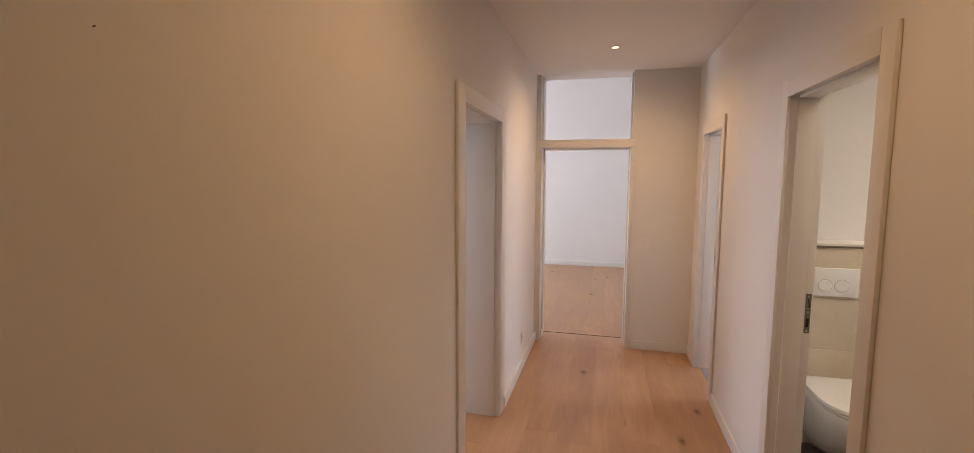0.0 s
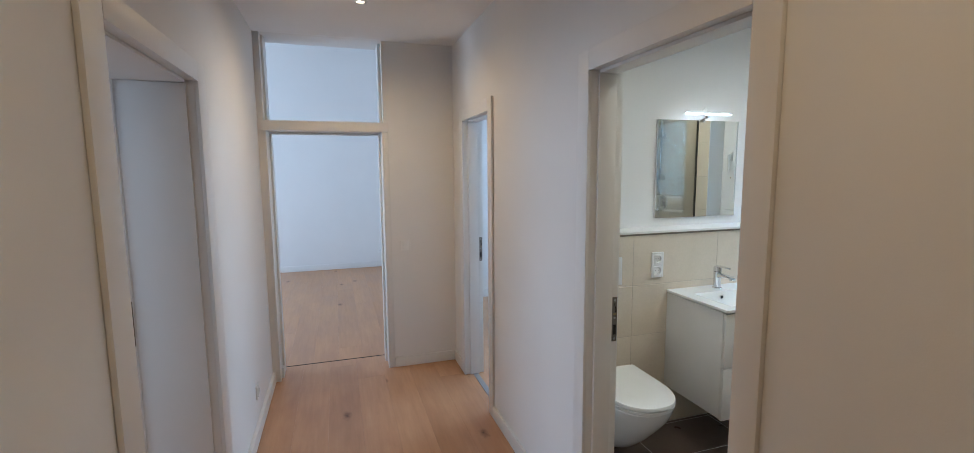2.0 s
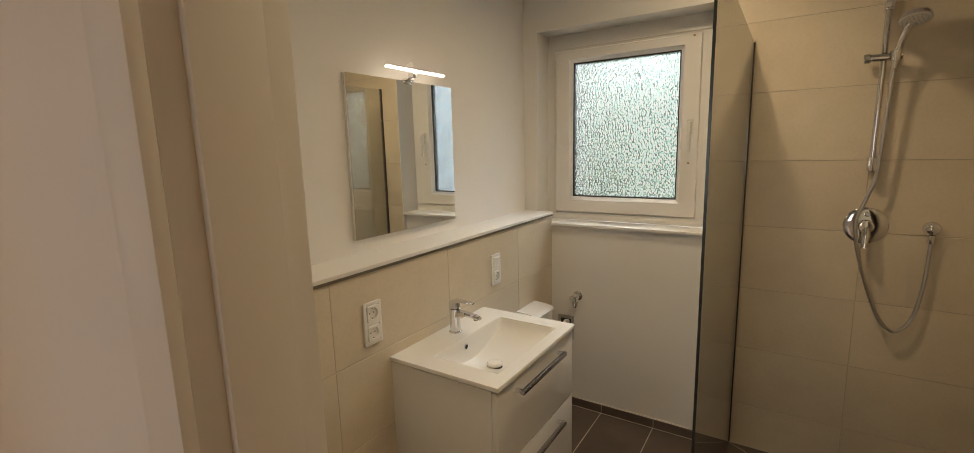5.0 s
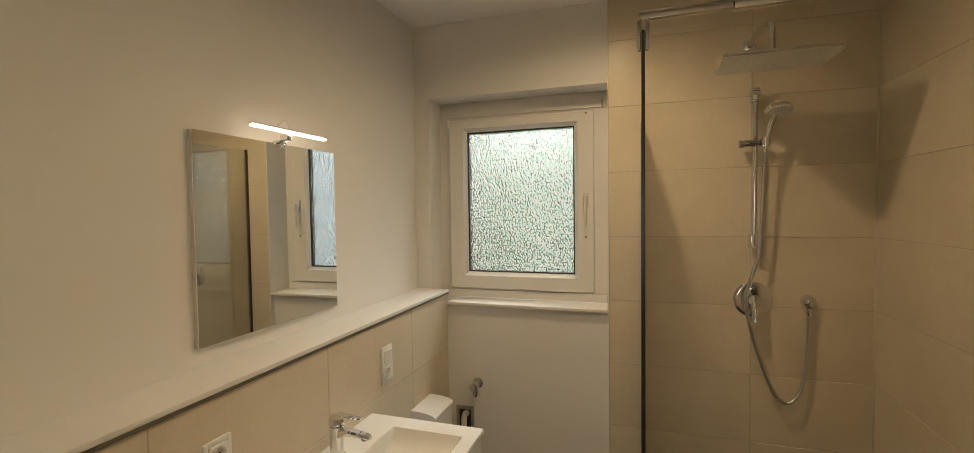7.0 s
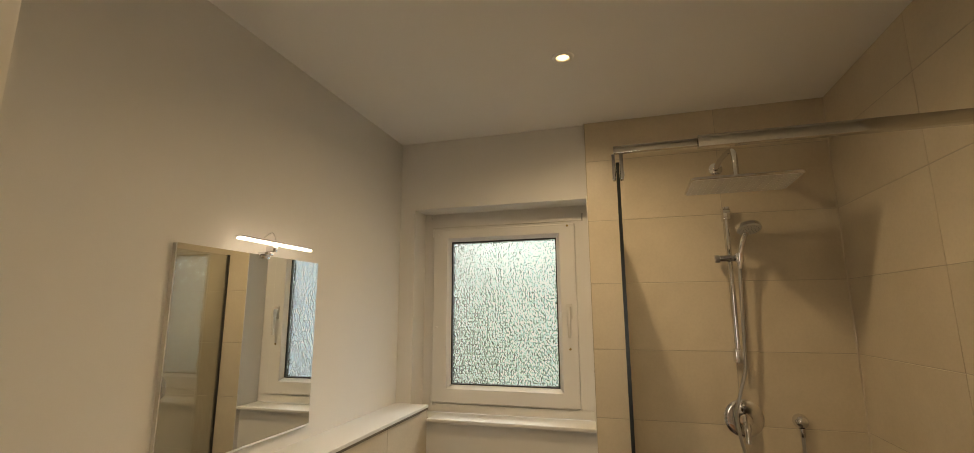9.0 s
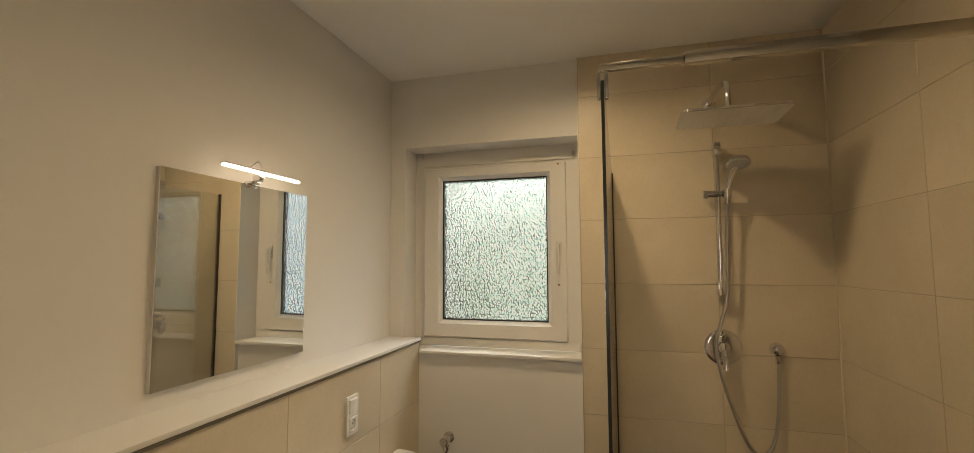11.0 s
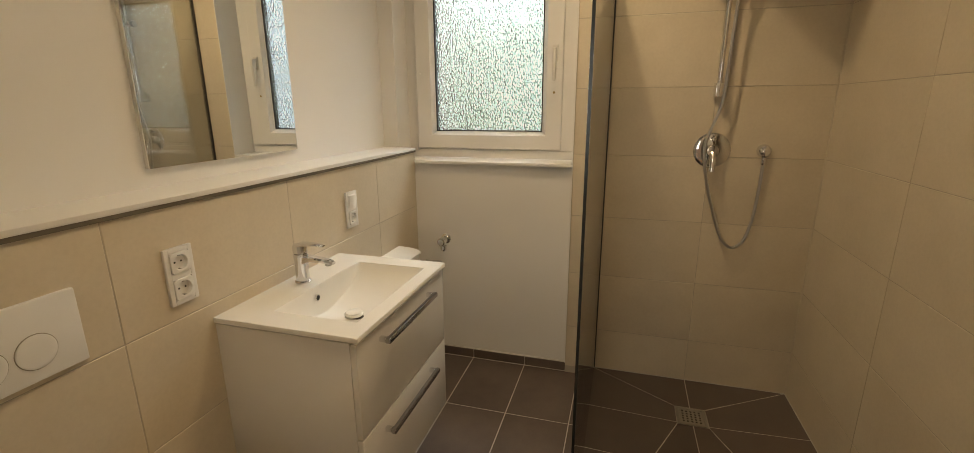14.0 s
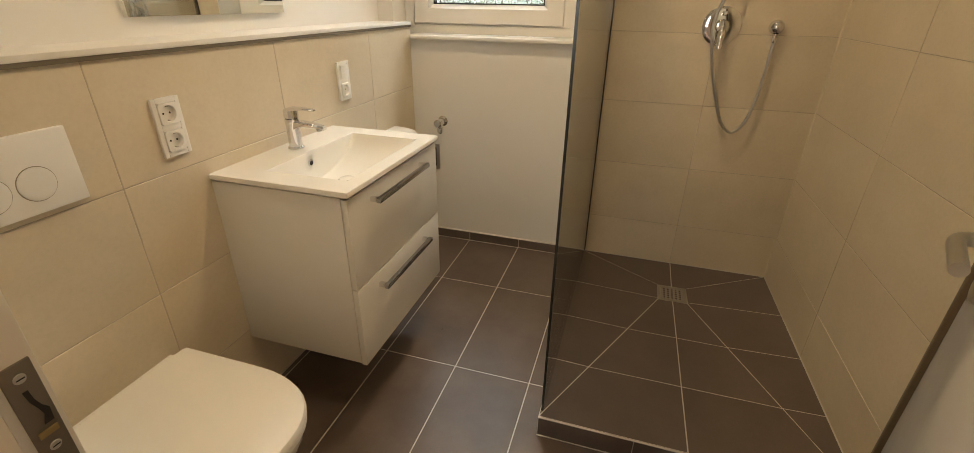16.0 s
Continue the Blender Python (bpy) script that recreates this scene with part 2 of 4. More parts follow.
M_DARKMETAL = plain("dark_metal", (0.10, 0.095, 0.09), 0.4, 0.8)
M_BLACK = plain("black_gasket", (0.012, 0.012, 0.012), 0.6)
M_GAP = plain("shadow_gap", (0.30, 0.27, 0.22), 0.7)
# Near-black for pieces that paint the dark inside of holes; also a floor joint.
M_HOLE = plain("dark_opening", (0.02, 0.02, 0.02), 0.8)
M_GREY = plain("grey_nozzle_plate", (0.84, 0.83, 0.81), 0.25, 0.0)
M_BRASS = plain("brass_screw", (0.42, 0.32, 0.16), 0.35, 1.0)
M_HANDLE = plain("window_handle_grey", (0.70, 0.68, 0.64), 0.3)
M_GREYP = plain("grey_threshold", (0.28, 0.28, 0.29), 0.5)
M_MEDGE = plain("bright_mirror_edge", (0.72, 0.71, 0.68), 0.3)
M_MIRROR = material("mirror_silver", 0.0, 1.0, (0.86, 0.88, 0.86))[0]
M_GLASS = clear_glass("shower_glass", (0.93, 0.945, 0.935), 0.20)
M_GLASSEDGE = plain("glass_edge", (0.010, 0.016, 0.014), 0.25)
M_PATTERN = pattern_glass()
M_LED = glowing("led_tube", (1.0, 0.95, 0.86), 10.0)
M_SPOT = glowing("spot_disc", (1.0, 0.74, 0.42), 6.0)
M_GARDEN = garden_backdrop()

# ---- mesh helpers ----
BASE = {}


def bm_box(bm, x0, x1, y0, y1, z0, z1, bevel=0.0, seg=2):
    r = bmesh.ops.create_cube(bm, size=1.0)
    for v in r["verts"]:
        v.co = Vector((x0 + (v.co.x + 0.5) * (x1 - x0), y0 + (v.co.y + 0.5) * (y1 - y0), z0 + (v.co.z + 0.5) * (z1 - z0)))
    if bevel > 0:
        edges = list({e for v in r["verts"] for e in v.link_edges})
        bmesh.ops.bevel(bm, geom=edges, offset=bevel, segments=seg, affect="EDGES", profile=0.6)
    return bm


def box(*a, **k):
    return bm_box(bmesh.new(), *a, **k)


def bm_lathe(bm, profile, origin, axis="z", seg=32, cap=True):
    """Rings of (radius, height) round an axis through origin."""
    o = Vector(origin)
    turn = {"z": Matrix(), "x": Matrix.Rotation(radians(90), 4, "Y"), "-x": Matrix.Rotation(radians(-90), 4, "Y"), "-y": Matrix.Rotation(radians(90), 4, "X"), "y": Matrix.Rotation(radians(-90), 4, "X"), "-z": Matrix.Rotation(radians(180), 4, "X")}[axis]
    rings = []
    for r, h in profile:
        rings.append([bm.verts.new(o + turn @ Vector((r * math.cos(6.2831853 * i / seg), r * math.sin(6.2831853 * i / seg), h))) for i in range(seg)])
    for a, b in zip(rings, rings[1:]):
        for i in range(seg):
            bm.faces.new((a[i], a[(i + 1) % seg], b[(i + 1) % seg], b[i]))
    if cap:
        bm.faces.new(rings[0][::-1])
        bm.faces.new(rings[-1])
    return bm


def lathe(*a, **k):
    return bm_lathe(bmesh.new(), *a, **k)


def bm_tube(bm, points, radius, seg=14, closed_ends=True):
    pts = [Vector(p) for p in points]
    side, rings = None, []
    for i, p in enumerate(pts):
        d = (pts[min(i + 1, len(pts) - 1)] - pts[max(i - 1, 0)]).normalized()
        if side is None:
            side = d.orthogonal().normalized()
        side = (side - d * side.dot(d)).normalized()
        up = d.cross(side)
        r = radius[i] if isinstance(radius, (list, tuple)) else radius
        rings.append([bm.verts.new(p + r * (math.cos(6.2831853 * k / seg) * side + math.sin(6.2831853 * k / seg) * up)) for k in range(seg)])
    for a, b in zip(rings, rings[1:]):
        for k in range(seg):
            bm.faces.new((a[k], a[(k + 1) % seg], b[(k + 1) % seg], b[k]))
    if closed_ends:
        bm.faces.new(rings[0][::-1])
        bm.faces.new(rings[-1])
    return bm


def tube(*a, **k):
    return bm_tube(bmesh.new(), *a, **k)


def smooth_path(points, steps=10):
    """Catmull-Rom curve through the points."""
    p = [Vector(q) for q in points]
    p = [p[0] * 2 - p[1], *p, p[-1] * 2 - p[-2]]
    out = []
    for i in range(1, len(p) - 2):
        for s in range(steps):
            t = s / steps
            out.append(0.5 * ((2 * p[i]) + (p[i + 1] - p[i - 1]) * t + (2 * p[i - 1] - 5 * p[i] + 4 * p[i + 1] - p[i + 2]) * t * t + (3 * p[i] - p[i - 1] - 3 * p[i + 1] + p[i + 2]) * t ** 3))
    out.append(p[-2])
    return out


def bm_loft(bm, sections, cap=True):
    rings = [[bm.verts.new(q) for q in s] for s in sections]
    n = len(rings[0])
    for a, b in zip(rings, rings[1:]):
        for i in range(n):
            bm.faces.new((a[i], a[(i + 1) % n], b[(i + 1) % n], b[i]))
    if cap:
        bm.faces.new(rings[0][::-1])
        bm.faces.new(rings[-1])
    return bm


def mesh_from(name, bm, mat, smooth=True, shift=(0, 0, 0)):
    bmesh.ops.recalc_face_normals(bm, faces=bm.faces)
    bmesh.ops.translate(bm, verts=bm.verts, vec=-Vector(shift))
    me = bpy.data.meshes.new(name)
    bm.to_mesh(me)
    bm.free()
    me.materials.append(mat)
    if smooth:
        me.polygons.foreach_set("use_smooth", [True] * len(me.polygons))
        me.set_sharp_from_angle(angle=radians(35))
    return me


def thing(name, base, label, category, group=""):
    ob = new(name)
    ob.empty_display_size = 0.05
    ob.location = base
    BASE[ob] = Vector(base)
    return tagged(ob, label, category, group)


def solo(name, bm, mat, base, label, category, group=""):
    ob = new(name, mesh_from(name, bm, mat, True, base))
    ob.location = base
    BASE[ob] = Vector(base)
    return tagged(ob, label, category, group)


def part(name, bm, mat, parent, label=""):
    ob = new(name, mesh_from(name, bm, mat, True, BASE[parent]))
    ob.parent = parent
    BASE[ob] = BASE[parent]
    return tagged(ob, label)


def structure(name, bm, mat, label="", category=""):
    ob = new(name, mesh_from(name, bm, mat, True))
    BASE[ob] = Vector((0, 0, 0))
    return tagged(ob, label, category, "", "structure")


def boxes(rows, bevel=0.0):
    bm = bmesh.new()
    for r in rows:
        bm_box(bm, *r, bevel=bevel)
    return bm


# ---- the shell: hall, living room, side room, bedroom, bathroom ----
HALL_L, HALL_R, HALL_END, HALL_TOP = -0.672, 0.745, 4.545, 2.54
BATH_X0, BATH_X1, BATH_Y0, BATH_Y1, BATH_TOP = 0.872, 3.115, 1.22, 3.335, 2.64
LIV_Y0, LIV_Y1, LIV_X0, LIV_X1, LIV_TOP = 4.82, 8.765, -4.2, 0.80, 3.5
H = 3.62
OUT = 3.30

structure("wall_hall_left", boxes([
    (-0.995, HALL_L, -1.4, 2.188, 0, H), (-0.995, HALL_L, 2.997, LIV_Y0, 0, H), (-0.995, HALL_L, 2.188, 2.997, 1.935, H)]), M_WALL,
    "thick white painted hall wall with a doorway", "wall")
structure("wall_hall_right", boxes([
    (HALL_R, BATH_X0, -1.4, 1.69, 0, H), (HALL_R, BATH_X0, 1.69, 2.42, 1.94, H), (HALL_R, BATH_X0, 2.42, 3.60, 0, H),
    (HALL_R, BATH_X0, 3.60, 4.225, 1.945, H), (HALL_R, BATH_X0, 4.225, HALL_END, 0, H)]), M_WALL,
    "white painted hall wall with two doorways", "wall")
structure("wall_hall_end", boxes([
    (HALL_L, -0.63, HALL_END, LIV_Y0, 0, H), (0.20, BATH_X0, HALL_END, LIV_Y0, 0, H), (-0.63, 0.20, HALL_END, LIV_Y0, HALL_TOP, H)]), M_WALL,
    "white painted end wall with a doorway and transom", "wall")
structure("wall_hall_back", box(-0.995, BATH_X0, -1.5, -1.4, 0, H), M_WALL, "plain white painted wall", "wall")
structure("wall_living_far", box(-4.35, 0.95, LIV_Y1, 8.90, 0, H), M_WALL, "white painted far wall of the living room", "wall")
structure("wall_living_right", box(LIV_X1, 0.95, LIV_Y0, LIV_Y1, 0, H), M_WALL, "white painted wall of the living room", "wall")
structure("wall_living_near", box(LIV_X0, -0.995, 4.69, LIV_Y0, 0, H), M_WALL, "white painted partition wall", "wall")
structure("wall_west", boxes([
    (-4.35, -4.2, 0.4, 1.8, 0, H), (-4.35, -4.2, 3.4, 5.7, 0, H), (-4.35, -4.2, 8.1, LIV_Y1, 0, H),
    (-4.35, -4.2, 1.8, 3.4, 0, 0.85), (-4.35, -4.2, 1.8, 3.4, 2.35, H), (-4.35, -4.2, 5.7, 8.1, 0, 0.75), (-4.35, -4.2, 5.7, 8.1, 2.65, H)]), M_WALL,
    "white painted outer wall with window openings", "wall")
structure("wall_side_room_near", box(-4.2, -0.995, 0.4, 0.55, 0, H), M_WALL, "white painted wall", "wall")
structure("wall_bedroom_far", box(0.95, 4.15, 6.35, 6.5, 0, H), M_WALL, "white painted far wall of the bedroom", "wall")
structure("wall_bedroom_near", box(BATH_X0, 4.0, BATH_Y1, 3.46, 0, H), M_WALL, "white painted wall between bathroom and bedroom", "wall")
structure("wall_bedroom_side", box(BATH_X0, 0.95, HALL_END, 6.35, 0, H), M_WALL, "white painted wall of the bedroom", "wall")
structure("wall_bedroom_east", boxes([
    (4.0, 4.15, 3.335, 4.2, 0, H), (4.0, 4.15, 5.8, 6.35, 0, H), (4.0, 4.15, 4.2, 5.8, 0, 0.85), (4.0, 4.15, 4.2, 5.8, 2.35, H)]), M_WALL,
    "white painted outer wall with a window opening", "wall")
structure("ceiling_hall", box(HALL_L, HALL_R, -1.4, HALL_END, HALL_TOP, HALL_TOP + 0.05), M_CEIL, "lowered white hall ceiling", "ceiling")
structure("ceiling_living", box(LIV_X0, LIV_X1, LIV_Y0, LIV_Y1, LIV_TOP, LIV_TOP + 0.1), M_CEIL, "high white living room ceiling", "ceiling")
structure("ceiling_side_room", box(-4.2, -0.995, 0.55, 4.69, 2.75, 2.85), M_CEIL, "white ceiling", "ceiling")
structure("ceiling_bedroom", box(0.95, 4.0, 3.46, 6.35, 2.75, 2.85), M_CEIL, "white ceiling", "ceiling")
structure("ceiling_bath", box(BATH_X0, BATH_X1, BATH_Y0, BATH_Y1, BATH_TOP, BATH_TOP + 0.05), M_CEIL, "lowered white bathroom ceiling", "ceiling")
structure("roof_slab", box(-4.35, 4.15, -1.5, 8.9, H, H + 0.1), M_CEIL, "plain concrete slab above the rooms", "ceiling")
structure("ground", box(-80, 80, -80, 80, -0.5, -0.4), paint("lawn", (0.07, 0.10, 0.04), 0.95, 0.6, 40, 0.4), "grassy ground outside the house", "ground")

# bathroom walls
structure("wall_bath_window", boxes([
    (BATH_X1, 3.45, BATH_Y0 - 0.1, 2.297, 0, H), (BATH_X1, 3.45, 3.247, BATH_Y1, 0, H), (BATH_X1, 3.45, 2.297, 3.247, 0, 1.13), (BATH_X1, 3.45, 2.297, 3.247, 2.248, H)]), M_WALL,
    "white painted bathroom wall with a window niche", "wall")
structure("wall_bath_right", box(BATH_X0, BATH_X1, BATH_Y0 - 0.1, 1.2248, 0, H), M_GROUT_W, "bathroom wall clad with beige tiles", "wall")
structure("wall_shower_back", box(3.0962, BATH_X1, BATH_Y0, 2.297, 0, BATH_TOP), M_GROUT_W, "shower wall clad with beige tiles", "wall")
structure("wall_bath_low", box(BATH_X0, BATH_X1, 3.1562, BATH_Y1, 0, 1.198), M_GROUT_W, "low installation wall clad with beige tiles", "wall")
structure("ledge", boxes([(BATH_X0, BATH_X1, 3.147, BATH_Y1, 1.1985, 1.2125)], 0.002), M_TRIM, "white ledge on top of the low tiled wall", "ledge")
structure("ledge_edge_trim", box(BATH_X0, BATH_X1, 3.149, 3.156, 1.188, 1.198), M_LEDGE, "thin dark metal edge trim under the ledge", "trim")
structure("tile_edge_trim", box(3.088, BATH_X1, 2.297, 2.301, 0.06, BATH_TOP), M_TRIM, "thin pale edge trim beside the tiles", "trim")

# floors
structure("floor_base", box(-4.35, 4.15, -1.5, 8.9, -0.4, -0.012), M_SUB, "floor under the planks", "floor")
FLOOR_WOOD = structure("floor", box(-4.2, 4.0, -1.4, LIV_Y1, -0.012, -0.0105), M_SUB, "pale oak plank floor with knots", "floor")
FLOOR_BATH = structure("floor_bath", box(BATH_X0 - 0.08, BATH_X1, BATH_Y0, 3.161, -0.0105, -0.0009), M_GROUT_D, "dark tiled bathroom floor with pale joints", "floor")


# ---- doors and trim ----
def frame_along_y(name, wall, inner, y0, y1, top, back, label, cw=0.065):
    """A lined doorway in a wall that runs along y. wall: x of the hall face, inner: sign into the wall, back: x of the far face."""
    g = thing(name, (wall, (y0 + y1) / 2, 0), label, "door frame")
    g["kind"] = "structure"
    s = inner
    f, c = wall - s * 0.016, wall - s * 0.0005

    def bx(a, b, *r, bevel=0.002):
        return box(min(a, b), max(a, b), *r, bevel=bevel)
    part("casing", bx(f, c, y0 - cw, y0 + 0.012, 0, top + 0.065, bevel=0.005), M_TRIM, g)
    part("casing", bx(f, c, y1 - 0.012, y1 + cw, 0, top + 0.065, bevel=0.005), M_TRIM, g)
    part("casing", bx(f, c, y0 + 0.012, y1 - 0.012, top - 0.012, top + 0.065), M_TRIM, g)
    k, e = wall + s * 0.028, back - s * 0.022
    part("lining", bx(c, e, y0 + 0.0005, y0 + 0.008, 0, top - 0.008), M_TRIM, g)
    part("lining", bx(c, e, y1 - 0.008, y1 - 0.0005, 0, top - 0.008), M_TRIM, g)
    part("lining", bx(c, e, y0 + 0.0005, y1 - 0.0005, top - 0.0075, top - 0.0005), M_TRIM, g)
    part("stop", bx(k, e - s * 0.004, y0 + 0.0082, y0 + 0.020, 0, top - 0.021), M_TRIM, g)
    part("stop", bx(k, e - s * 0.004, y1 - 0.020, y1 - 0.0082, 0, top - 0.021), M_TRIM, g)
    part("stop", bx(k, e - s * 0.004, y0 + 0.0205, y1 - 0.0205, top - 0.020, top - 0.008), M_TRIM, g)
    part("back_casing", bx(e, back + s * 0.012, y0 - 0.06, y0 + 0.006, 0, top + 0.06), M_TRIM, g)
    part("back_casing", bx(e, back + s * 0.012, y1 - 0.006, y1 + 0.06, 0, top + 0.06), M_TRIM, g)
    part("back_casing", bx(e, back + s * 0.012, y0 + 0.006, y1 - 0.006, top - 0.006, top + 0.06), M_TRIM, g)
    px, yp = back - s * 0.004, y1 - 0.0062
    if abs(back - wall) > 0.2:
        # a deep lining: the narrow frame that takes the latch stands near its far end
        px, yp = back - s * 0.046, y1 - 0.0262
        part("rebate_strip", bx(back - s * 0.060, back - s * 0.020, y1 - 0.026, y1 - 0.0202, 0, top - 0.0205, bevel=0.0015), M_TRIM, g)
        part("rebate_strip", bx(back - s * 0.060, back - s * 0.020, y0 + 0.0202, y0 + 0.026, 0, top - 0.0205, bevel=0.0015), M_TRIM, g)
    pl = part("strike_plate", box(px - 0.011, px + 0.011, yp - 0.0022, yp, 0.89, 1.07, bevel=0.0006), M_STRIKE, g, "worn grey metal strike plate")
    slot = ((0.0, -1), (0.8, -1), (0.9, -0.3), (0.5, 0.0), (0.2, 0.45), (0.1, 1), (-0.35, 1), (-0.2, 0.4), (0.15, -0.1), (0.35, -0.5))
    bm = bm_loft(bmesh.new(), [[(px + 0.0085 * a, y, 1.027 + 0.018 * b) for a, b in slot] for y in (yp - 0.0023, yp - 0.0029)])
    part("latch_hole", bm, M_HOLE, pl)
    part("latch_hole", box(px - 0.006, px + 0.006, yp - 0.0030, yp - 0.0023, 0.918, 0.958), M_HOLE, pl)
    part("latch_lip", box(px - 0.007, px + 0.007, yp - 0.0038, yp - 0.0023, 0.9985, 1.0045, bevel=0.0006), M_BRASS, pl, "worn brass lip")
    for z in (1.057, 0.986, 0.901):
        part("screw", lathe([(0.0045, 0), (0.004, 0.0009)], (px, yp - 0.0023, z), "-y", 12), M_BRUSHED, pl)
        part("screw_slot", box(px - 0.0028, px + 0.0028, yp - 0.0036, yp - 0.0033, z - 0.0005, z + 0.0005), M_HOLE, pl)
    return g


frame_along_y("door_frame_1", HALL_R, 1, 1.69, 2.42, 1.94, BATH_X0, "white lacquered frame of the open bathroom doorway")
frame_along_y("door_frame_2", HALL_R, 1, 3.60, 4.225, 1.945, BATH_X0, "white lacquered frame of the open bedroom doorway")
frame_along_y("door_frame_3", HALL_L, -1, 2.188, 2.997, 1.935, -0.995, "white lacquered frame of a deep doorway in a thick wall", 0.10)

g = thing("door_frame_4", (-0.21, HALL_END, 0), "white frame of the living room doorway with an open transom", "door frame")
g["kind"] = "structure"
part("jamb", box(-0.6295, -0.617, HALL_END - 0.012, LIV_Y0 - 0.05, 0, 1.868, bevel=0.002), M_TRIM, g)
part("jamb", box(0.187, 0.1995, HALL_END - 0.012, LIV_Y0 - 0.05, 0, 1.868, bevel=0.002), M_TRIM, g)
part("casing", box(0.1997, 0.235, HALL_END - 0.012, HALL_END - 0.0005, 0, 1.868, bevel=0.002), M_TRIM, g)
part("stop", box(-0.6168, -0.603, LIV_Y0 - 0.14, LIV_Y0 - 0.05, 0, 1.855, bevel=0.002), M_TRIM, g)
part("stop", box(0.173, 0.1868, LIV_Y0 - 0.14, LIV_Y0 - 0.05, 0, 1.855, bevel=0.002), M_TRIM, g)
part("transom_bar", box(-0.645, 0.235, HALL_END - 0.022, LIV_Y0 - 0.05, 1.868, 1.938, bevel=0.003), M_TRIM, g)
part("head_stop", box(-0.603, 0.173, LIV_Y0 - 0.14, LIV_Y0 - 0.05, 1.855, 1.8675, bevel=0.002), M_TRIM, g)
part("transom_jamb", box(-0.6295, -0.615, HALL_END + 0.08, LIV_Y0 - 0.05, 1.9385, HALL_TOP - 0.001, bevel=0.002), M_TRIM, g)
part("transom_jamb", box(0.180, 0.1995, HALL_END + 0.08, LIV_Y0 - 0.05, 1.9385, HALL_TOP - 0.001, bevel=0.002), M_TRIM, g)
structure("threshold_strip", box(-0.62, 0.19, 4.824, 4.830, -0.006, 0.0012), M_HOLE, "thin dark floor joint in the doorway", "trim")
structure("threshold_bedroom", box(0.795, 0.835, 3.62, 4.205, -0.0105, 0.004, bevel=0.002), M_GREYP, "grey metal threshold strip", "trim")
structure("threshold_bath", box(0.800, 0.817, 1.71, 2.40, -0.0105, 0.003, bevel=0.001), M_ALU, "thin metal threshold strip", "trim")

BBH, BBT = 0.08, 0.015
for n, r in enumerate([
    (HALL_L, HALL_L + 0.022, -1.4, 2.087, 0, BBH), (HALL_L, HALL_L + 0.022, 3.098, HALL_END, 0, BBH),
    (HALL_R - BBT, HALL_R, -1.4, 1.623, 0, BBH), (HALL_R - BBT, HALL_R, 2.487, 3.533, 0, BBH), (HALL_R - BBT, HALL_R, 4.292, HALL_END, 0, BBH),
    (0.237, HALL_R - BBT, HALL_END - BBT, HALL_END, 0, BBH),
    (LIV_X0, LIV_X1, LIV_Y1 - BBT, LIV_Y1, 0, 0.09), (LIV_X1 - BBT, LIV_X1, LIV_Y0, LIV_Y1 - BBT, 0, 0.09),
    (-4.2, -1.008, 4.69 - BBT, 4.69, 0, 0.09), (0.95, 4.0, 6.35 - BBT, 6.35, 0, 0.09), (-0.617, -0.602, HALL_END + 0.06, 4.66, 0, BBH)]):
    structure("baseboard", box(*r, bevel=0.003), M_TRIM, "white baseboard along the wall", "baseboard")


def downlight(x, y, z, label):
    g = thing("ceiling_downlight", (x, y, z), label, "ceiling light", "recessed downlights")
    part("ring", lathe([(0.0235, -0.0006), (0.026, -0.006), (0.032, -0.007), (0.041, -0.004), (0.043, -0.0005), (0.0235, -0.0006)], (x, y, z), "z", 40, False), M_TRIM, g)
    part("bulb", lathe([(0.004, -0.0028), (0.0215, -0.0028), (0.0232, -0.001)], (x, y, z), "z", 32), M_SPOT, g, "glowing warm bulb")


downlight(0.015, 3.75, HALL_TOP, "small round recessed downlight glowing in the hall ceiling, the near one added")
# Made-up fixture that goes with the added near hall lamp.
downlight(0.015, 1.25, HALL_TOP, "small round recessed downlight glowing in the hall ceiling, the near one added")
downlight(2.41, 2.32, BATH_TOP, "small round recessed downlight glowing in the bathroom ceiling, the near one unseen")
# Unseen fixture added for the second bathroom lamp.
downlight(1.50, 2.12, BATH_TOP, "small round recessed downlight glowing in the bathroom ceiling, the near one unseen")


# ---- sockets and switches (normal: the axis they face) ----
def socket_insert(zc, half=0.0274, r=0.0202, face=0.0125, floor=0.002, n=32):
    """A square plate with a round well sunk into it."""
    bm = bmesh.new()
    ring = [6.2831853 * (i + 0.5) / n for i in range(n)]

    def square(h, y):
        return [bm.verts.new((h * math.cos(a) / max(abs(math.cos(a)), abs(math.sin(a))), y, zc + h * math.sin(a) / max(abs(math.cos(a)), abs(math.sin(a))))) for a in ring]

    def circle(q, y):
        return [bm.verts.new((q * math.cos(a), y, zc + q * math.sin(a))) for a in ring]
    loops = [square(half, 0.0012), square(half, face - 0.001), square(half - 0.001, face), circle(r + 0.0012, face), circle(r, face - 0.0012), circle(r - 0.0006, floor)]
    for a, b in zip(loops, loops[1:]):
        for i in range(n):
            bm.faces.new((a[i], a[(i + 1) % n], b[(i + 1) % n], b[i]))
    bm.faces.new(loops[-1])
    return bm


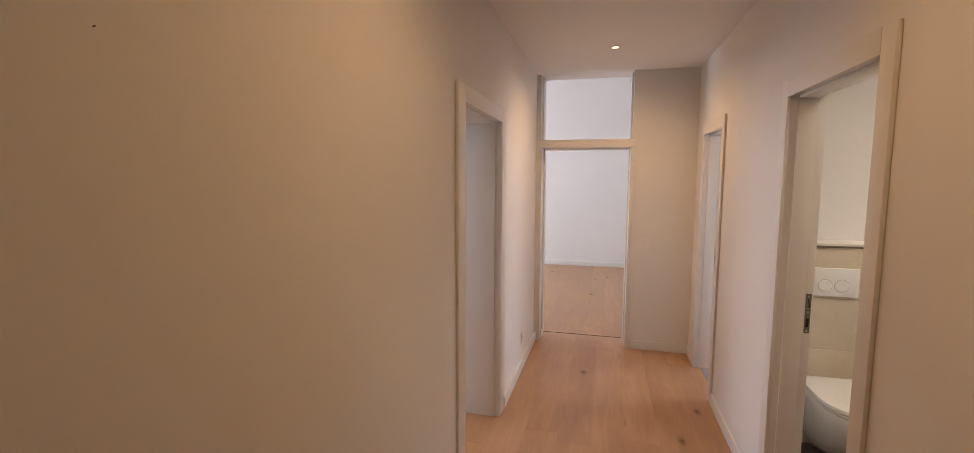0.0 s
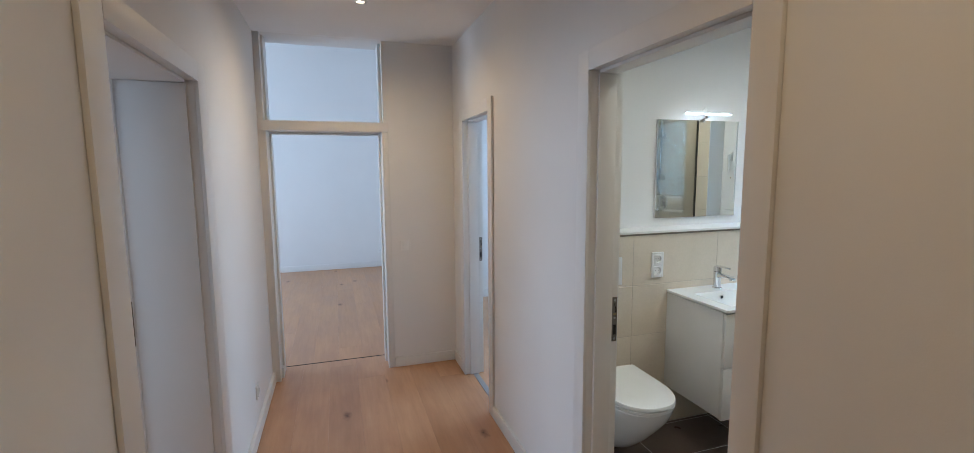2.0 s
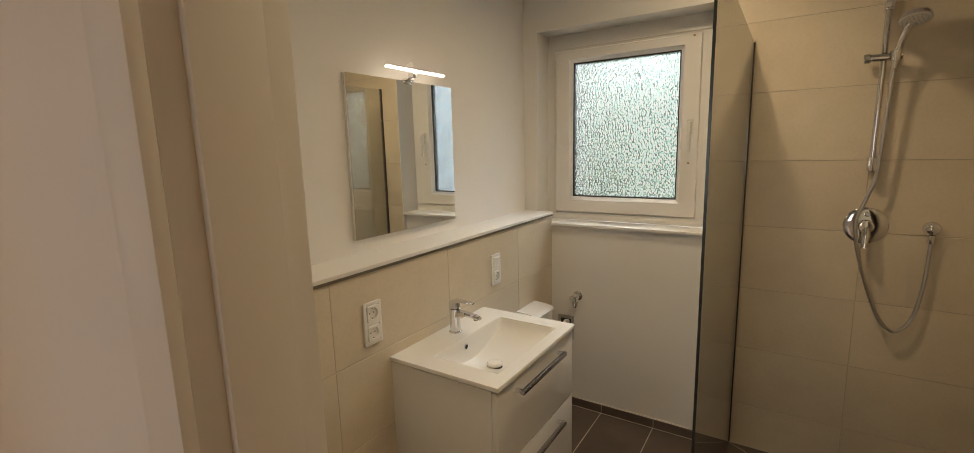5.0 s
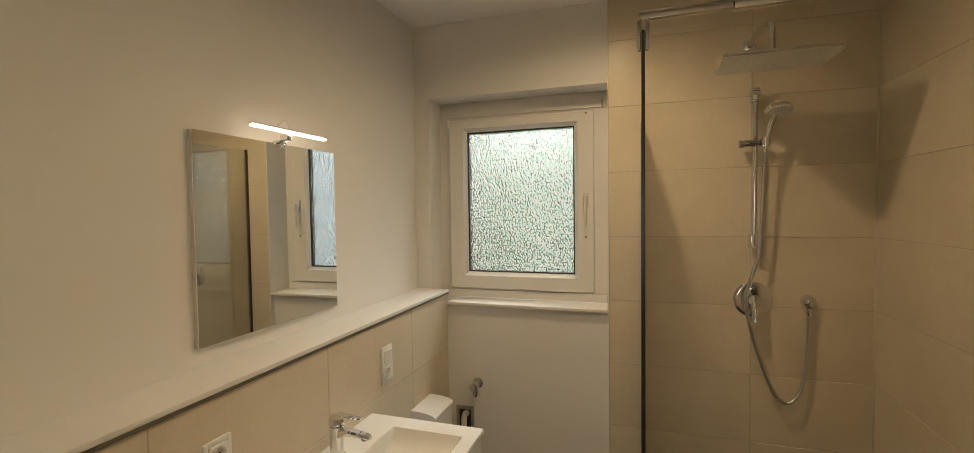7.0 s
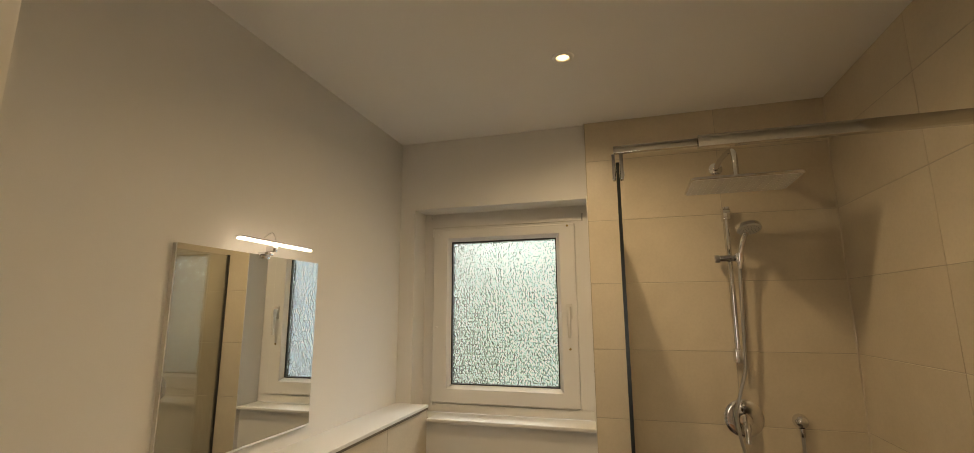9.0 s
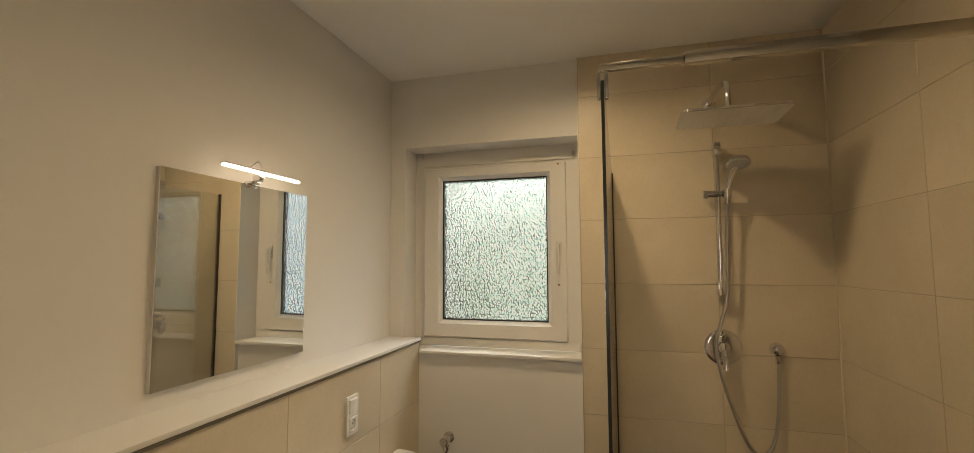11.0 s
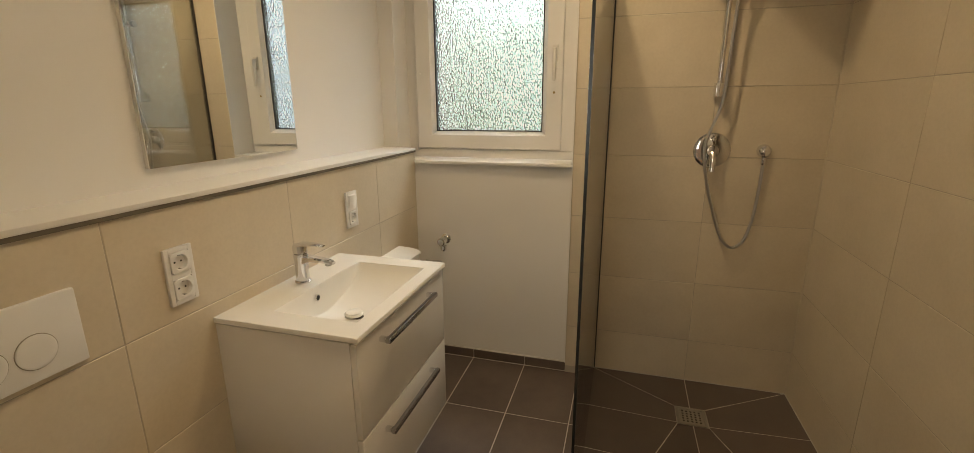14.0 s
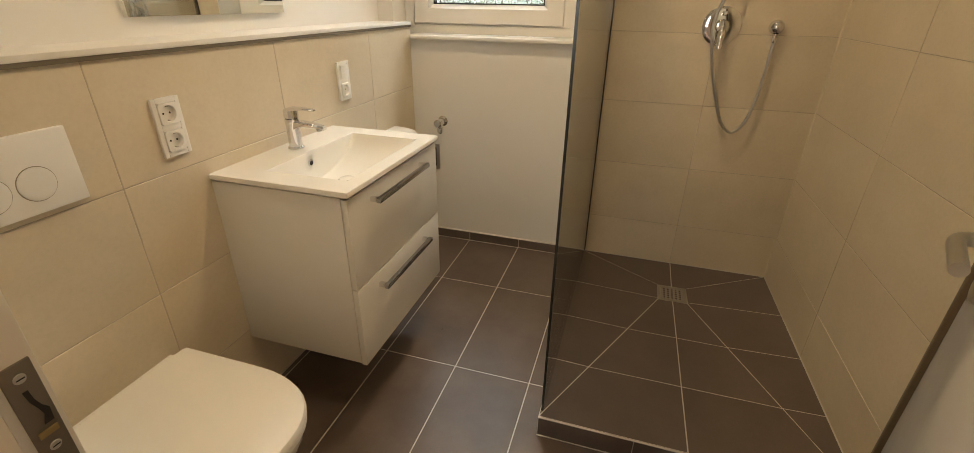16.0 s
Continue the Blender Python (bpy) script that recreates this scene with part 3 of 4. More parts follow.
def wall_frame(m, g, rows):
    """A stack of square inserts in one frame. m: pose with local x to the side, y out of the wall, z up."""
    n = len(rows)
    def put(name, bm, mat, parent, label=""):
        bmesh.ops.transform(bm, matrix=m, verts=bm.verts)
        return part(name, bm, mat, parent, label)
    top = 0.0405 + (n - 1) * 0.0355
    seams = [-top, *[v for i in range(n) for v in ((n - 1) * 0.0355 - (n - 1 - i) * 0.071 - 0.0278, (n - 1) * 0.0355 - (n - 1 - i) * 0.071 + 0.0278)], top]
    bm = bmesh.new()
    bm_box(bm, -0.0405, -0.0278, 0, 0.009, -top, top, bevel=0.0025)
    bm_box(bm, 0.0278, 0.0405, 0, 0.009, -top, top, bevel=0.0025)
    for i in range(0, len(seams), 2):
        bm_box(bm, -0.0279, 0.0279, 0, 0.0088, seams[i], seams[i + 1], bevel=0.001)
    bm_box(bm, -0.030, 0.030, 0, 0.001, -top + 0.01, top - 0.01)
    put("cover_frame", bm, M_PLASTIC, g)
    for i, kind in enumerate(rows):
        zc = (n - 1) * 0.0355 - i * 0.071
        if kind == "socket":
            ins = put("insert", socket_insert(zc), M_PLASTIC, g, "insert with a recessed round well")
            for dx in (-0.0095, 0.0095):
                put("contact_hole", lathe([(0.0027, 0), (0.0026, 0.0005)], (dx, 0.0022, zc), "y", 12), M_HOLE, ins)
            for dz in (-0.0178, 0.0178):
                put("earth_clip", box(-0.0025, 0.0025, 0.0022, 0.0105, zc + dz - 0.0012, zc + dz + 0.0012), M_BRUSHED, ins)
        else:
            ins = put("insert", box(-0.0275, 0.0275, 0.0012, 0.0108, zc - 0.0275, zc + 0.0275, bevel=0.001), M_PLASTIC, g)
            bm = bm_loft(bmesh.new(), [[(-w, y0, zc - 0.0245), (w, y0, zc - 0.0245), (w, y1, zc + 0.0245), (-w, y1, zc + 0.0245)] for w, y0, y1 in ((0.0250, 0.0109, 0.0109), (0.0250, 0.0118, 0.0140), (0.0240, 0.0124, 0.0146))])
            put("rocker", bm, M_PLASTIC, ins)
    return g


def at_wall(x, y, z, facing):
    return pose(x, y, z, 0, 0, {"+y": 0, "-y": 180, "+x": -90, "-x": 90}[facing])


def switchgear(name, x, y, z, facing, rows, label, category):
    g = thing(name, (x, y, z), label, category)
    return wall_frame(at_wall(x, y, z, facing), g, rows)


switchgear("light_switch", 0.343, HALL_END, 0.990, "-y", ["switch"], "white square light switch on the hall end wall", "light switch")
switchgear("wall_socket", HALL_L, 3.86, 0.25, "+x", ["socket"], "white wall socket low on the hall wall", "wall socket")
switchgear("wall_socket", 0.49, LIV_Y1, 0.275, "-y", ["socket"], "white wall socket low on the living room wall", "wall socket")
strip = thing("socket_strip", (-1.2265, LIV_Y1, 0.290), "white row of four wall sockets above the baseboard", "wall socket")
wall_frame(at_wall(-1.2265, LIV_Y1, 0.290, "-y") @ Matrix.Rotation(radians(90), 4, "Y"), strip, ["socket"] * 4)
switchgear("wall_socket", -1.70, 4.69, 0.36, "-y", ["socket"], "white wall socket low on the side room wall", "wall socket")
switchgear("double_socket", 1.640, 3.155, 1.008, "-y", ["socket", "socket"], "white double wall socket on beige tiles", "wall socket")
switchgear("switch_socket", 2.456, 3.155, 1.010, "-y", ["switch", "socket"], "white switch above a socket on beige tiles", "wall socket")
solo("nail", tube([(HALL_L, 0.573, 1.762), (HALL_L + 0.004, 0.573, 1.7625)], [0.0008, 0.0010], 10), M_DARKMETAL, (HALL_L, 0.573, 1.762), "small dark nail stuck in the hall wall", "nail")


# ---- bathroom door leaf, opened towards the shower side ----
def door_leaf():
    hinge = Vector((0.905, 1.705, 0))
    ang = math.degrees(math.atan2(1.420 - 1.705, 1.575 - 0.905))
    m = pose(*hinge, 0, 0, ang)
    g = thing("bathroom_door", tuple(hinge), "white lacquered door leaf standing wide open", "door")

    def put(name, bm, mat, parent, label=""):
        bmesh.ops.transform(bm, matrix=m, verts=bm.verts)
        return part(name, bm, mat, parent, label)
    put("leaf", box(0, 0.722, -0.040, 0, 0.008, 1.93, bevel=0.002), M_LACQUER, g)
    # Dark brown strip along the free edge, 10 mm proud of the leaf.
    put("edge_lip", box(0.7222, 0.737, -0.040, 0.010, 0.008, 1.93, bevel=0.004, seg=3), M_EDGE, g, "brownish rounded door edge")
    for s, y in ((1, 0.0), (-1, -0.040)):
        put("rosette", lathe([(0.026, 0), (0.026, 0.006), (0.023, 0.008)], (0.675, y, 1.0), "y" if s > 0 else "-y", 28), M_BRUSHED, g)
        lever = smooth_path([(0.675, y, 1.0), (0.675, y + s * 0.035, 1.0), (0.655, y + s * 0.052, 1.0), (0.60, y + s * 0.054, 1.0), (0.545, y + s * 0.053, 0.998)], 6)
        put("lever", tube(lever, 0.0115, 14), M_BRUSHED, g, "satin metal lever handle")
        put("key_rosette", lathe([(0.024, 0), (0.024, 0.005), (0.021, 0.007)], (0.675, y, 0.925), "y" if s > 0 else "-y", 28), M_BRUSHED, g)
    put("lock_plate", box(0.7372, 0.739, -0.036, -0.022, 0.92, 1.12), M_BRUSHED, g)
    for z in (0.25, 1.70):
        put("hinge", lathe([(0.008, -0.04), (0.008, 0.04)], (-0.006, 0.006, z), "z", 16), M_BRUSHED, g)


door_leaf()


# ---- window ----
def window_bath():
    y0, y1, z0, z1 = 2.2975, 3.205, 1.1505, 2.215
    fx = 3.252
    g = thing("window_1", (fx, (y0 + y1) / 2, z0), "white plastic window with patterned glass in a niche", "window")
    g["kind"] = "structure"
    fr = boxes([(fx, 3.32, y0, 2.41, z0, z1), (fx, 3.32, 3.145, y1, z0, z1), (fx, 3.32, 2.41, 3.145, z0, 1.235), (fx, 3.32, 2.41, 3.145, 2.115, z1)])
    part("window_frame", fr, M_TRIM, g)
    part("filler_left", box(fx + 0.01, 3.32, y1 + 0.0002, 3.2468, 1.131, 2.2478), M_WALL, g)
    part("filler_top", box(fx + 0.02, 3.32, y0, y1, z1 + 0.0002, 2.2478), M_WALL, g)
    part("lower_rail", box(fx - 0.012, fx - 0.0005, y0 + 0.02, y1 - 0.01, 1.152, 1.196, bevel=0.003), M_TRIM, g)
    sx = 3.228
    a0, a1, b0, b1 = 2.378, 3.180, 1.203, 2.146
    g0, g1, h0, h1 = 2.480, 3.076, 1.295, 2.076
    bm = bmesh.new()
    outer = [(a0, b0), (a1, b0), (a1, b1), (a0, b1)]
    inner = [(g0, h0), (g1, h0), (g1, h1), (g0, h1)]
    loops = [[(fx, p) for p in outer], [(sx + 0.004, p) for p in outer],
             [(sx, (p[0] + (0.004 if p[0] == a0 else -0.004), p[1] + (0.004 if p[1] == b0 else -0.004))) for p in outer],
             [(sx, (p[0] + (-0.020 if p[0] == g0 else 0.020), p[1] + (-0.020 if p[1] == h0 else 0.020))) for p in inner],
             [(sx + 0.006, (p[0] + (-0.017 if p[0] == g0 else 0.017), p[1] + (-0.017 if p[1] == h0 else 0.017))) for p in inner],
             [(sx + 0.024, p) for p in inner], [(3.30, p) for p in inner]]
    rings = [[bm.verts.new((x, p[0], p[1])) for x, p in lp] for lp in loops]
    for a, b in zip(rings, rings[1:]):
        for i in range(4):
            bm.faces.new((a[i], a[(i + 1) % 4], b[(i + 1) % 4], b[i]))
    sash = part("sash", bm, M_TRIM, g, "white plastic sash with mitred corners")
    gas = boxes([(3.252, 3.290, g0, g0 + 0.006, h0, h1), (3.252, 3.290, g1 - 0.006, g1, h0, h1), (3.252, 3.290, g0 + 0.006, g1 - 0.006, h0, h0 + 0.006), (3.252, 3.290, g0 + 0.006, g1 - 0.006, h1 - 0.006, h1)])
    part("gasket", gas, M_BLACK, sash, "black rubber gasket")
    bm = bmesh.new()
    bm_box(bm, 3.266, 3.272, g0 + 0.0062, g1 - 0.0062, h0 + 0.0062, h1 - 0.0062)
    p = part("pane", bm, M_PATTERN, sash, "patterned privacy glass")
    p.visible_shadow = False
    h = part("window_handle", box(sx - 0.010, sx - 0.0005, 2.403, 2.433, 1.644, 1.722, bevel=0.003), M_HANDLE, g, "pale grey window handle pointing down")
    secs = [[(sx - d - k * e, 2.418 + w * c, z) for k, c in ((0, -1), (0.7, -1), (1, -0.6), (1, 0.6), (0.7, 1), (0, 1))] for z, w, d, e in ((1.708, 0.008, 0.011, 0.012), (1.704, 0.010, 0.011, 0.030), (1.672, 0.0105, 0.020, 0.026), (1.640, 0.0095, 0.026, 0.016), (1.590, 0.0085, 0.028, 0.012), (1.556, 0.0075, 0.028, 0.010), (1.550, 0.005, 0.029, 0.007))]
    part("lever", bm_loft(bmesh.new(), secs), M_HANDLE, h)
    part("screw", lathe([(0.005, 0), (0.004, 0.002)], (sx - 0.0102, 2.418, 1.655), "-x", 12), M_BRUSHED, h)
    for y, z in ((2.416, 2.134), (3.150, 2.118), (2.420, 1.494), (3.155, 1.60)):
        part("screw_cap", lathe([(0.006, 0), (0.006, 0.002), (0.004, 0.003)], (sx - 0.0002, y, z), "-x", 14), M_BRASS if y < 3 else M_PLASTIC, g)
    for z in (1.21, 2.13):
        part("hinge", lathe([(0.007, -0.022), (0.007, 0.022)], (sx + 0.012, 3.187, z), "z", 14), M_PLASTIC, g)
    part("rod", tube([(fx - 0.004, 2.33, 2.163), (fx - 0.004, 3.19, 2.163)], 0.003, 10), M_HANDLE, g, "thin metal rod above the sash")
    part("corner_drive", lathe([(0.006, -0.02), (0.006, 0.02)], (fx - 0.006, 2.336, 2.180), "z", 12), M_BRUSHED, g)
    s = structure("window_sill", box(3.086, 3.2515, 2.300, 3.1465, 1.132, 1.150, bevel=0.006, seg=3), M_TRIM, "white window sill with a rounded nose", "window sill")
    structure("window_sill_end", box(3.117, 3.2515, 3.1468, 3.246, 1.132, 1.150, bevel=0.002), M_TRIM, "white window sill end", "window sill")
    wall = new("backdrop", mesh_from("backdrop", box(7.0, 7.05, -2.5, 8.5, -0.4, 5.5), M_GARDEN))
    tagged(wall, "bright glowing backdrop of blurred garden and sky beyond the window", "backdrop", "", "structure")


window_bath()


# ---- vanity with basin ----
def rounded_rect(x0, x1, y0, y1, r, z, n=6):
    out = []
    for cx, cy, a0 in ((x1 - r, y1 - r, 0), (x0 + r, y1 - r, 90), (x0 + r, y0 + r, 180), (x1 - r, y0 + r, 270)):
        for i in range(n + 1):
            a = radians(a0 + 90 * i / n)
            out.append((cx + r * math.cos(a), cy + r * math.sin(a), z))
    return out


def vanity():
    x0, x1, yf, yb = 1.722, 2.340, 2.700, 3.155
    g = thing("vanity_unit", ((x0 + x1) / 2, yb, 0.245), "white gloss wall-hung vanity unit with two drawers", "bathroom cabinet")
    part("side_panel", box(x0, x0 + 0.018, yf + 0.0205, yb, 0.250, 0.828, bevel=0.001), M_LACQUER, g)
    part("side_panel", box(x1 - 0.018, x1, yf + 0.0205, yb, 0.250, 0.828, bevel=0.001), M_LACQUER, g)
    part("bottom_panel", box(x0 + 0.0182, x1 - 0.0182, yf + 0.0205, yb, 0.250, 0.268), M_LACQUER, g)
    part("back_panel", box(x0 + 0.0182, x1 - 0.0182, yb - 0.012, yb, 0.2682, 0.828), M_LACQUER, g)
    for z0, z1, hz in ((0.5335, 0.824, 0.783), (0.245, 0.5295, 0.483)):
        d = part("drawer_front", box(x0, x1, yf, yf + 0.0185, z0, z1, bevel=0.0018), M_LACQUER, g)
        part("handle", box(1.836, 2.196, yf - 0.038, yf - 0.022, hz - 0.0085, hz + 0.0085, bevel=0.0045, seg=3), M_CHROMED, d, "chrome bar handle")
        for x in (1.840, 2.178):
            part("handle_foot", box(x, x + 0.014, yf - 0.0225, yf - 0.0003, hz - 0.0075, hz + 0.0075, bevel=0.002), M_CHROME, d)
    for x in (x0 + 0.06, x1 - 0.06):
        part("mounting_pin", lathe([(0.006, 0), (0.006, 0.008)], (x, yf + 0.06, 0.242), "z", 12), M_PLASTIC, g)

    bx0, bx1, by0, by1 = 1.715, 2.347, 2.690, 3.156
    t, e = 0.850, 0.832
    b = thing("wash_basin", ((bx0 + bx1) / 2, by1, e), "white ceramic basin with a rectangular bowl", "wash basin")
    cx0, cx1, cy0, cy1 = 1.800, 2.268, 2.742, 3.020

    # slab with a hole, and a bowl whose sides ramp down towards the drain
    bm = bmesh.new()
    edge = [rounded_rect(bx0 + 0.004, bx1 - 0.004, by0 + 0.004, by1, 0.006, e - 0.0005), rounded_rect(bx0, bx1, by0, by1, 0.006, e + 0.004), rounded_rect(bx0, bx1, by0, by1, 0.006, t - 0.004), rounded_rect(bx0 + 0.002, bx1 - 0.002, by0 + 0.002, by1 - 0.001, 0.006, t - 0.0008)]
    bm_loft(bm, edge, False)
    nx, steep = 28, ((0.0, 0.0), (0.0015, 0.03), (0.003, 0.10), (0.006, 0.42), (0.010, 0.74), (0.017, 0.92), (0.034, 0.99))
    rings = []
    for i in range(nx + 1):
        u = i / nx
        k = abs((cx0 + u * (cx1 - cx0)) - 2.03) / (2.03 - cx0 if u * (cx1 - cx0) + cx0 < 2.03 else cx1 - 2.03)
        d = 0.108 * (1 - k ** 1.7) ** 0.75 if k < 1 else 0.0
        x = cx0 + u * (cx1 - cx0)
        prof = [(cy0 + o * 1.4, q) for o, q in steep] + [(2.90, 1.0)] + [(cy1 - o * 0.8, q) for o, q in reversed(steep)]
        rings.append([bm.verts.new((x, y, t - 0.0005 - d * q)) for y, q in prof])
    for p, q in zip(rings, rings[1:]):
        for i in range(len(p) - 1):
            bm.faces.new((p[i], p[i + 1], q[i + 1], q[i]))
    rim = [(bx0 + 0.002, by0 + 0.002), (bx1 - 0.002, by0 + 0.002), (bx1 - 0.002, by1 - 0.001), (bx0 + 0.002, by1 - 0.001)]
    hole = [(cx0, cy0), (cx1, cy0), (cx1, cy1), (cx0, cy1)]
    for i in range(4):
        j = (i + 1) % 4
        bm.faces.new([bm.verts.new((*p, t - 0.0006)) for p in (rim[i], rim[j], hole[j], hole[i])])
    part("basin_body", bm, M_CERAMIC, b)
    part("waste_plug", lathe([(0.020, -0.006), (0.031, 0.0), (0.031, 0.005), (0.026, 0.011), (0.010, 0.014)], (2.03, 2.90, t - 0.100), "z", 32), M_CERAMIC, b, "round white pop-up plug")
    # Dark disc added below the plug as the shade in its gap.
    part("plug_gap_shade", lathe([(0.033, -0.002), (0.033, 0.0012), (0.030, 0.002)], (2.03, 2.90, t - 0.109), "z", 32), M_DARKMETAL, b, "dark disc put under the plug for its shaded gap")
    part("overflow_ring", lathe([(0.0125, 0), (0.0125, 0.003), (0.009, 0.004)], (1.99, 3.009, t - 0.034), "-y", 24), M_CHROME, b, "round chrome overflow ring")
    part("overflow_hole", lathe([(0.0085, 0), (0.0085, 0.0046)], (1.99, 3.009, t - 0.034), "-y", 20), M_HOLE, b)

    f = thing("basin_faucet", (2.03, 3.088, t), "chrome single-lever faucet on the basin", "faucet")
    o = (2.03, 3.088, t)
    part("faucet_body", lathe([(0.027, 0), (0.027, 0.004), (0.0225, 0.008), (0.022, 0.075), (0.0235, 0.088), (0.0235, 0.100), (0.021, 0.102)], o, "z", 36), M_CHROME, f)
    part("cartridge_cap", lathe([(0.0205, 0.1025), (0.024, 0.105), (0.024, 0.128), (0.020, 0.134), (0.008, 0.136)], o, "z", 36), M_CHROME, f)
    bm = bmesh.new()
    secs = []
    for y, w, z0, z1 in ((3.080, 0.017, 0.062, 0.096), (3.050, 0.0175, 0.074, 0.096), (3.010, 0.0175, 0.076, 0.092), (2.975, 0.017, 0.074, 0.087), (2.962, 0.012, 0.072, 0.082)):
        secs.append([(2.03 + p[0], y, t + p[1]) for p in ((w, z0 + 0.004), (w, z1 - 0.005), (w * 0.6, z1), (-w * 0.6, z1), (-w, z1 - 0.005), (-w, z0 + 0.004), (-w * 0.6, z0), (w * 0.6, z0))])
    sp = part("spout", bm_loft(bm, secs), M_CHROME, f)
    part("aerator", lathe([(0.011, -0.004), (0.011, 0.003)], (2.03, 2.982, t + 0.072), "z", 20), M_BRUSHED, sp)
    secs = []
    for y, w, z0, z1 in ((3.104, 0.014, 0.126, 0.134), (3.085, 0.022, 0.128, 0.140), (3.05, 0.017, 0.131, 0.141), (3.005, 0.013, 0.132, 0.139), (2.994, 0.009, 0.132, 0.137)):
        secs.append([(2.03 + p[0], y, t + p[1]) for p in ((w, z0 + 0.002), (w, z1 - 0.003), (w * 0.6, z1), (-w * 0.6, z1), (-w, z1 - 0.003), (-w, z0 + 0.002), (-w * 0.6, z0), (w * 0.6, z0))])
    part("lever", bm_loft(bmesh.new(), secs), M_CHROME, f)


vanity()


# ---- mirror and its lamp ----
def mirror():
    x0, x1, z0, z1 = 1.741, 2.366, 1.266, 1.878
    g = thing("wall_mirror", ((x0 + x1) / 2, BATH_Y1, z0), "frameless square mirror hung above the ledge", "mirror")
    part("backing", box(x0 + 0.0003, x1 - 0.0003, 3.3222, BATH_Y1, z0 + 0.0003, z1 - 0.0003), M_MEDGE, g, "pale metal backing frame")
    part("mirror_glass", box(x0, x1, 3.318, 3.322, z0, z1), M_MIRROR, g)
    l = thing("mirror_lamp", (2.04, 3.318, z1), "slim glowing light bar clipped on the mirror", "wall lamp")
    part("clip", box(2.050, 2.092, 3.300, 3.330, z1 + 0.0005, z1 + 0.010, bevel=0.003), M_CHROME, l)
    part("clip_plate", box(2.050, 2.092, 3.313, 3.3177, z1 - 0.012, z1 + 0.0003, bevel=0.001), M_CHROME, l)
    part("arm", box(2.060, 2.082, 3.276, 3.306, z1 + 0.0102, z1 + 0.030, bevel=0.003), M_CHROME, l)
    part("light_bar", box(1.901, 2.250, 3.260, 3.280, z1 + 0.0385, z1 + 0.043, bevel=0.002), M_CHROME, l)
    part("led_diffuser", box(1.902, 2.249, 3.261, 3.279, z1 + 0.0303, z1 + 0.038, bevel=0.003), M_LED, l, "glowing white diffuser")
    part("cable", tube(smooth_path([(2.07, 3.272, z1 + 0.043), (2.075, 3.295, z1 + 0.078), (2.08, 3.333, z1 + 0.064)], 8), 0.0020, 8), M_PLASTIC, l)


mirror()


# ---- wall-hung toilet and flush plate ----
def d_shape(cx, w, yb, yf, z, n=20):
    """Plan of a toilet: straight back, straight sides, round front."""
    out = [(cx + w, yb, z)]
    depth = min(yb - yf - 0.02, w * 1.35)
    ys = yf + depth
    for i in range(n + 1):
        a = math.pi * i / n
        out.append((cx + w * math.copysign(abs(math.cos(a)) ** 0.85, math.cos(a)), ys - depth * math.sin(a) ** 0.85, z))
    out.append((cx - w, yb, z))
    return out


def toilet():
    cx, back = 1.272, 3.155
    g = thing("toilet", (cx, back, 0.06), "white wall-hung ceramic toilet with closed lid", "toilet")
    secs = [d_shape(cx, w, back, yf, z) for w, yf, z in ((0.080, 2.93, 0.062), (0.105, 2.90, 0.070), (0.120, 2.84, 0.110), (0.135, 2.77, 0.180), (0.152, 2.70, 0.260), (0.168, 2.645, 0.330), (0.175, 2.628, 0.370), (0.177, 2.624, 0.392), (0.174, 2.628, 0.398))]
    part("bowl", bm_loft(bmesh.new(), secs), M_CERAMIC, g)
    secs = [d_shape(cx, w, 3.085, yf, z) for w, yf, z in ((0.176, 2.620, 0.4005), (0.180, 2.615, 0.404), (0.180, 2.615, 0.413), (0.178, 2.618, 0.416))]
    part("seat", bm_loft(bmesh.new(), secs), M_SEAT, g)
    secs = [d_shape(cx, w, 3.088, yf, z) for w, yf, z in ((0.178, 2.617, 0.4185), (0.181, 2.613, 0.422), (0.181, 2.613, 0.432), (0.178, 2.617, 0.438), (0.165, 2.635, 0.4415), (0.10, 2.72, 0.4435))]
    part("lid", bm_loft(bmesh.new(), secs), M_SEAT, g)
    for s in (-1, 1):
        part("hinge", box(cx + s * 0.075 - 0.018, cx + s * 0.075 + 0.018, 3.089, 3.118, 0.3985, 0.425, bevel=0.004), M_SEAT, g)
    part("bolt_cover", lathe([(0.012, 0), (0.010, 0.003)], (cx + 0.1405, 3.02, 0.20), "x", 16), M_CHROME, g)
    p = thing("flush_plate", (cx - 0.002, back, 0.988), "white flush plate with two round buttons", "flush plate")
    part("plate", box(1.147, 1.393, back - 0.013, back, 0.906, 1.070, bevel=0.004), M_PLASTIC, p)
    for x, r in ((1.306, 0.035), (1.224, 0.035)):
        # No real gap: a flat dark disc paints its shade round the button.
        part("button_gap_shade", lathe([(r + 0.0016, 0), (r + 0.0015, 0.0004)], (x, back - 0.0131, 0.968), "-y", 48), M_GAP, p, "fine dark ring painted as the shaded gap round the button")
        part("button", lathe([(r, 0.0005), (r, 0.0020), (r - 0.002, 0.0030), (r - 0.012, 0.0024)], (x, back - 0.0131, 0.968), "-y", 48), M_PLASTIC, p)


toilet()


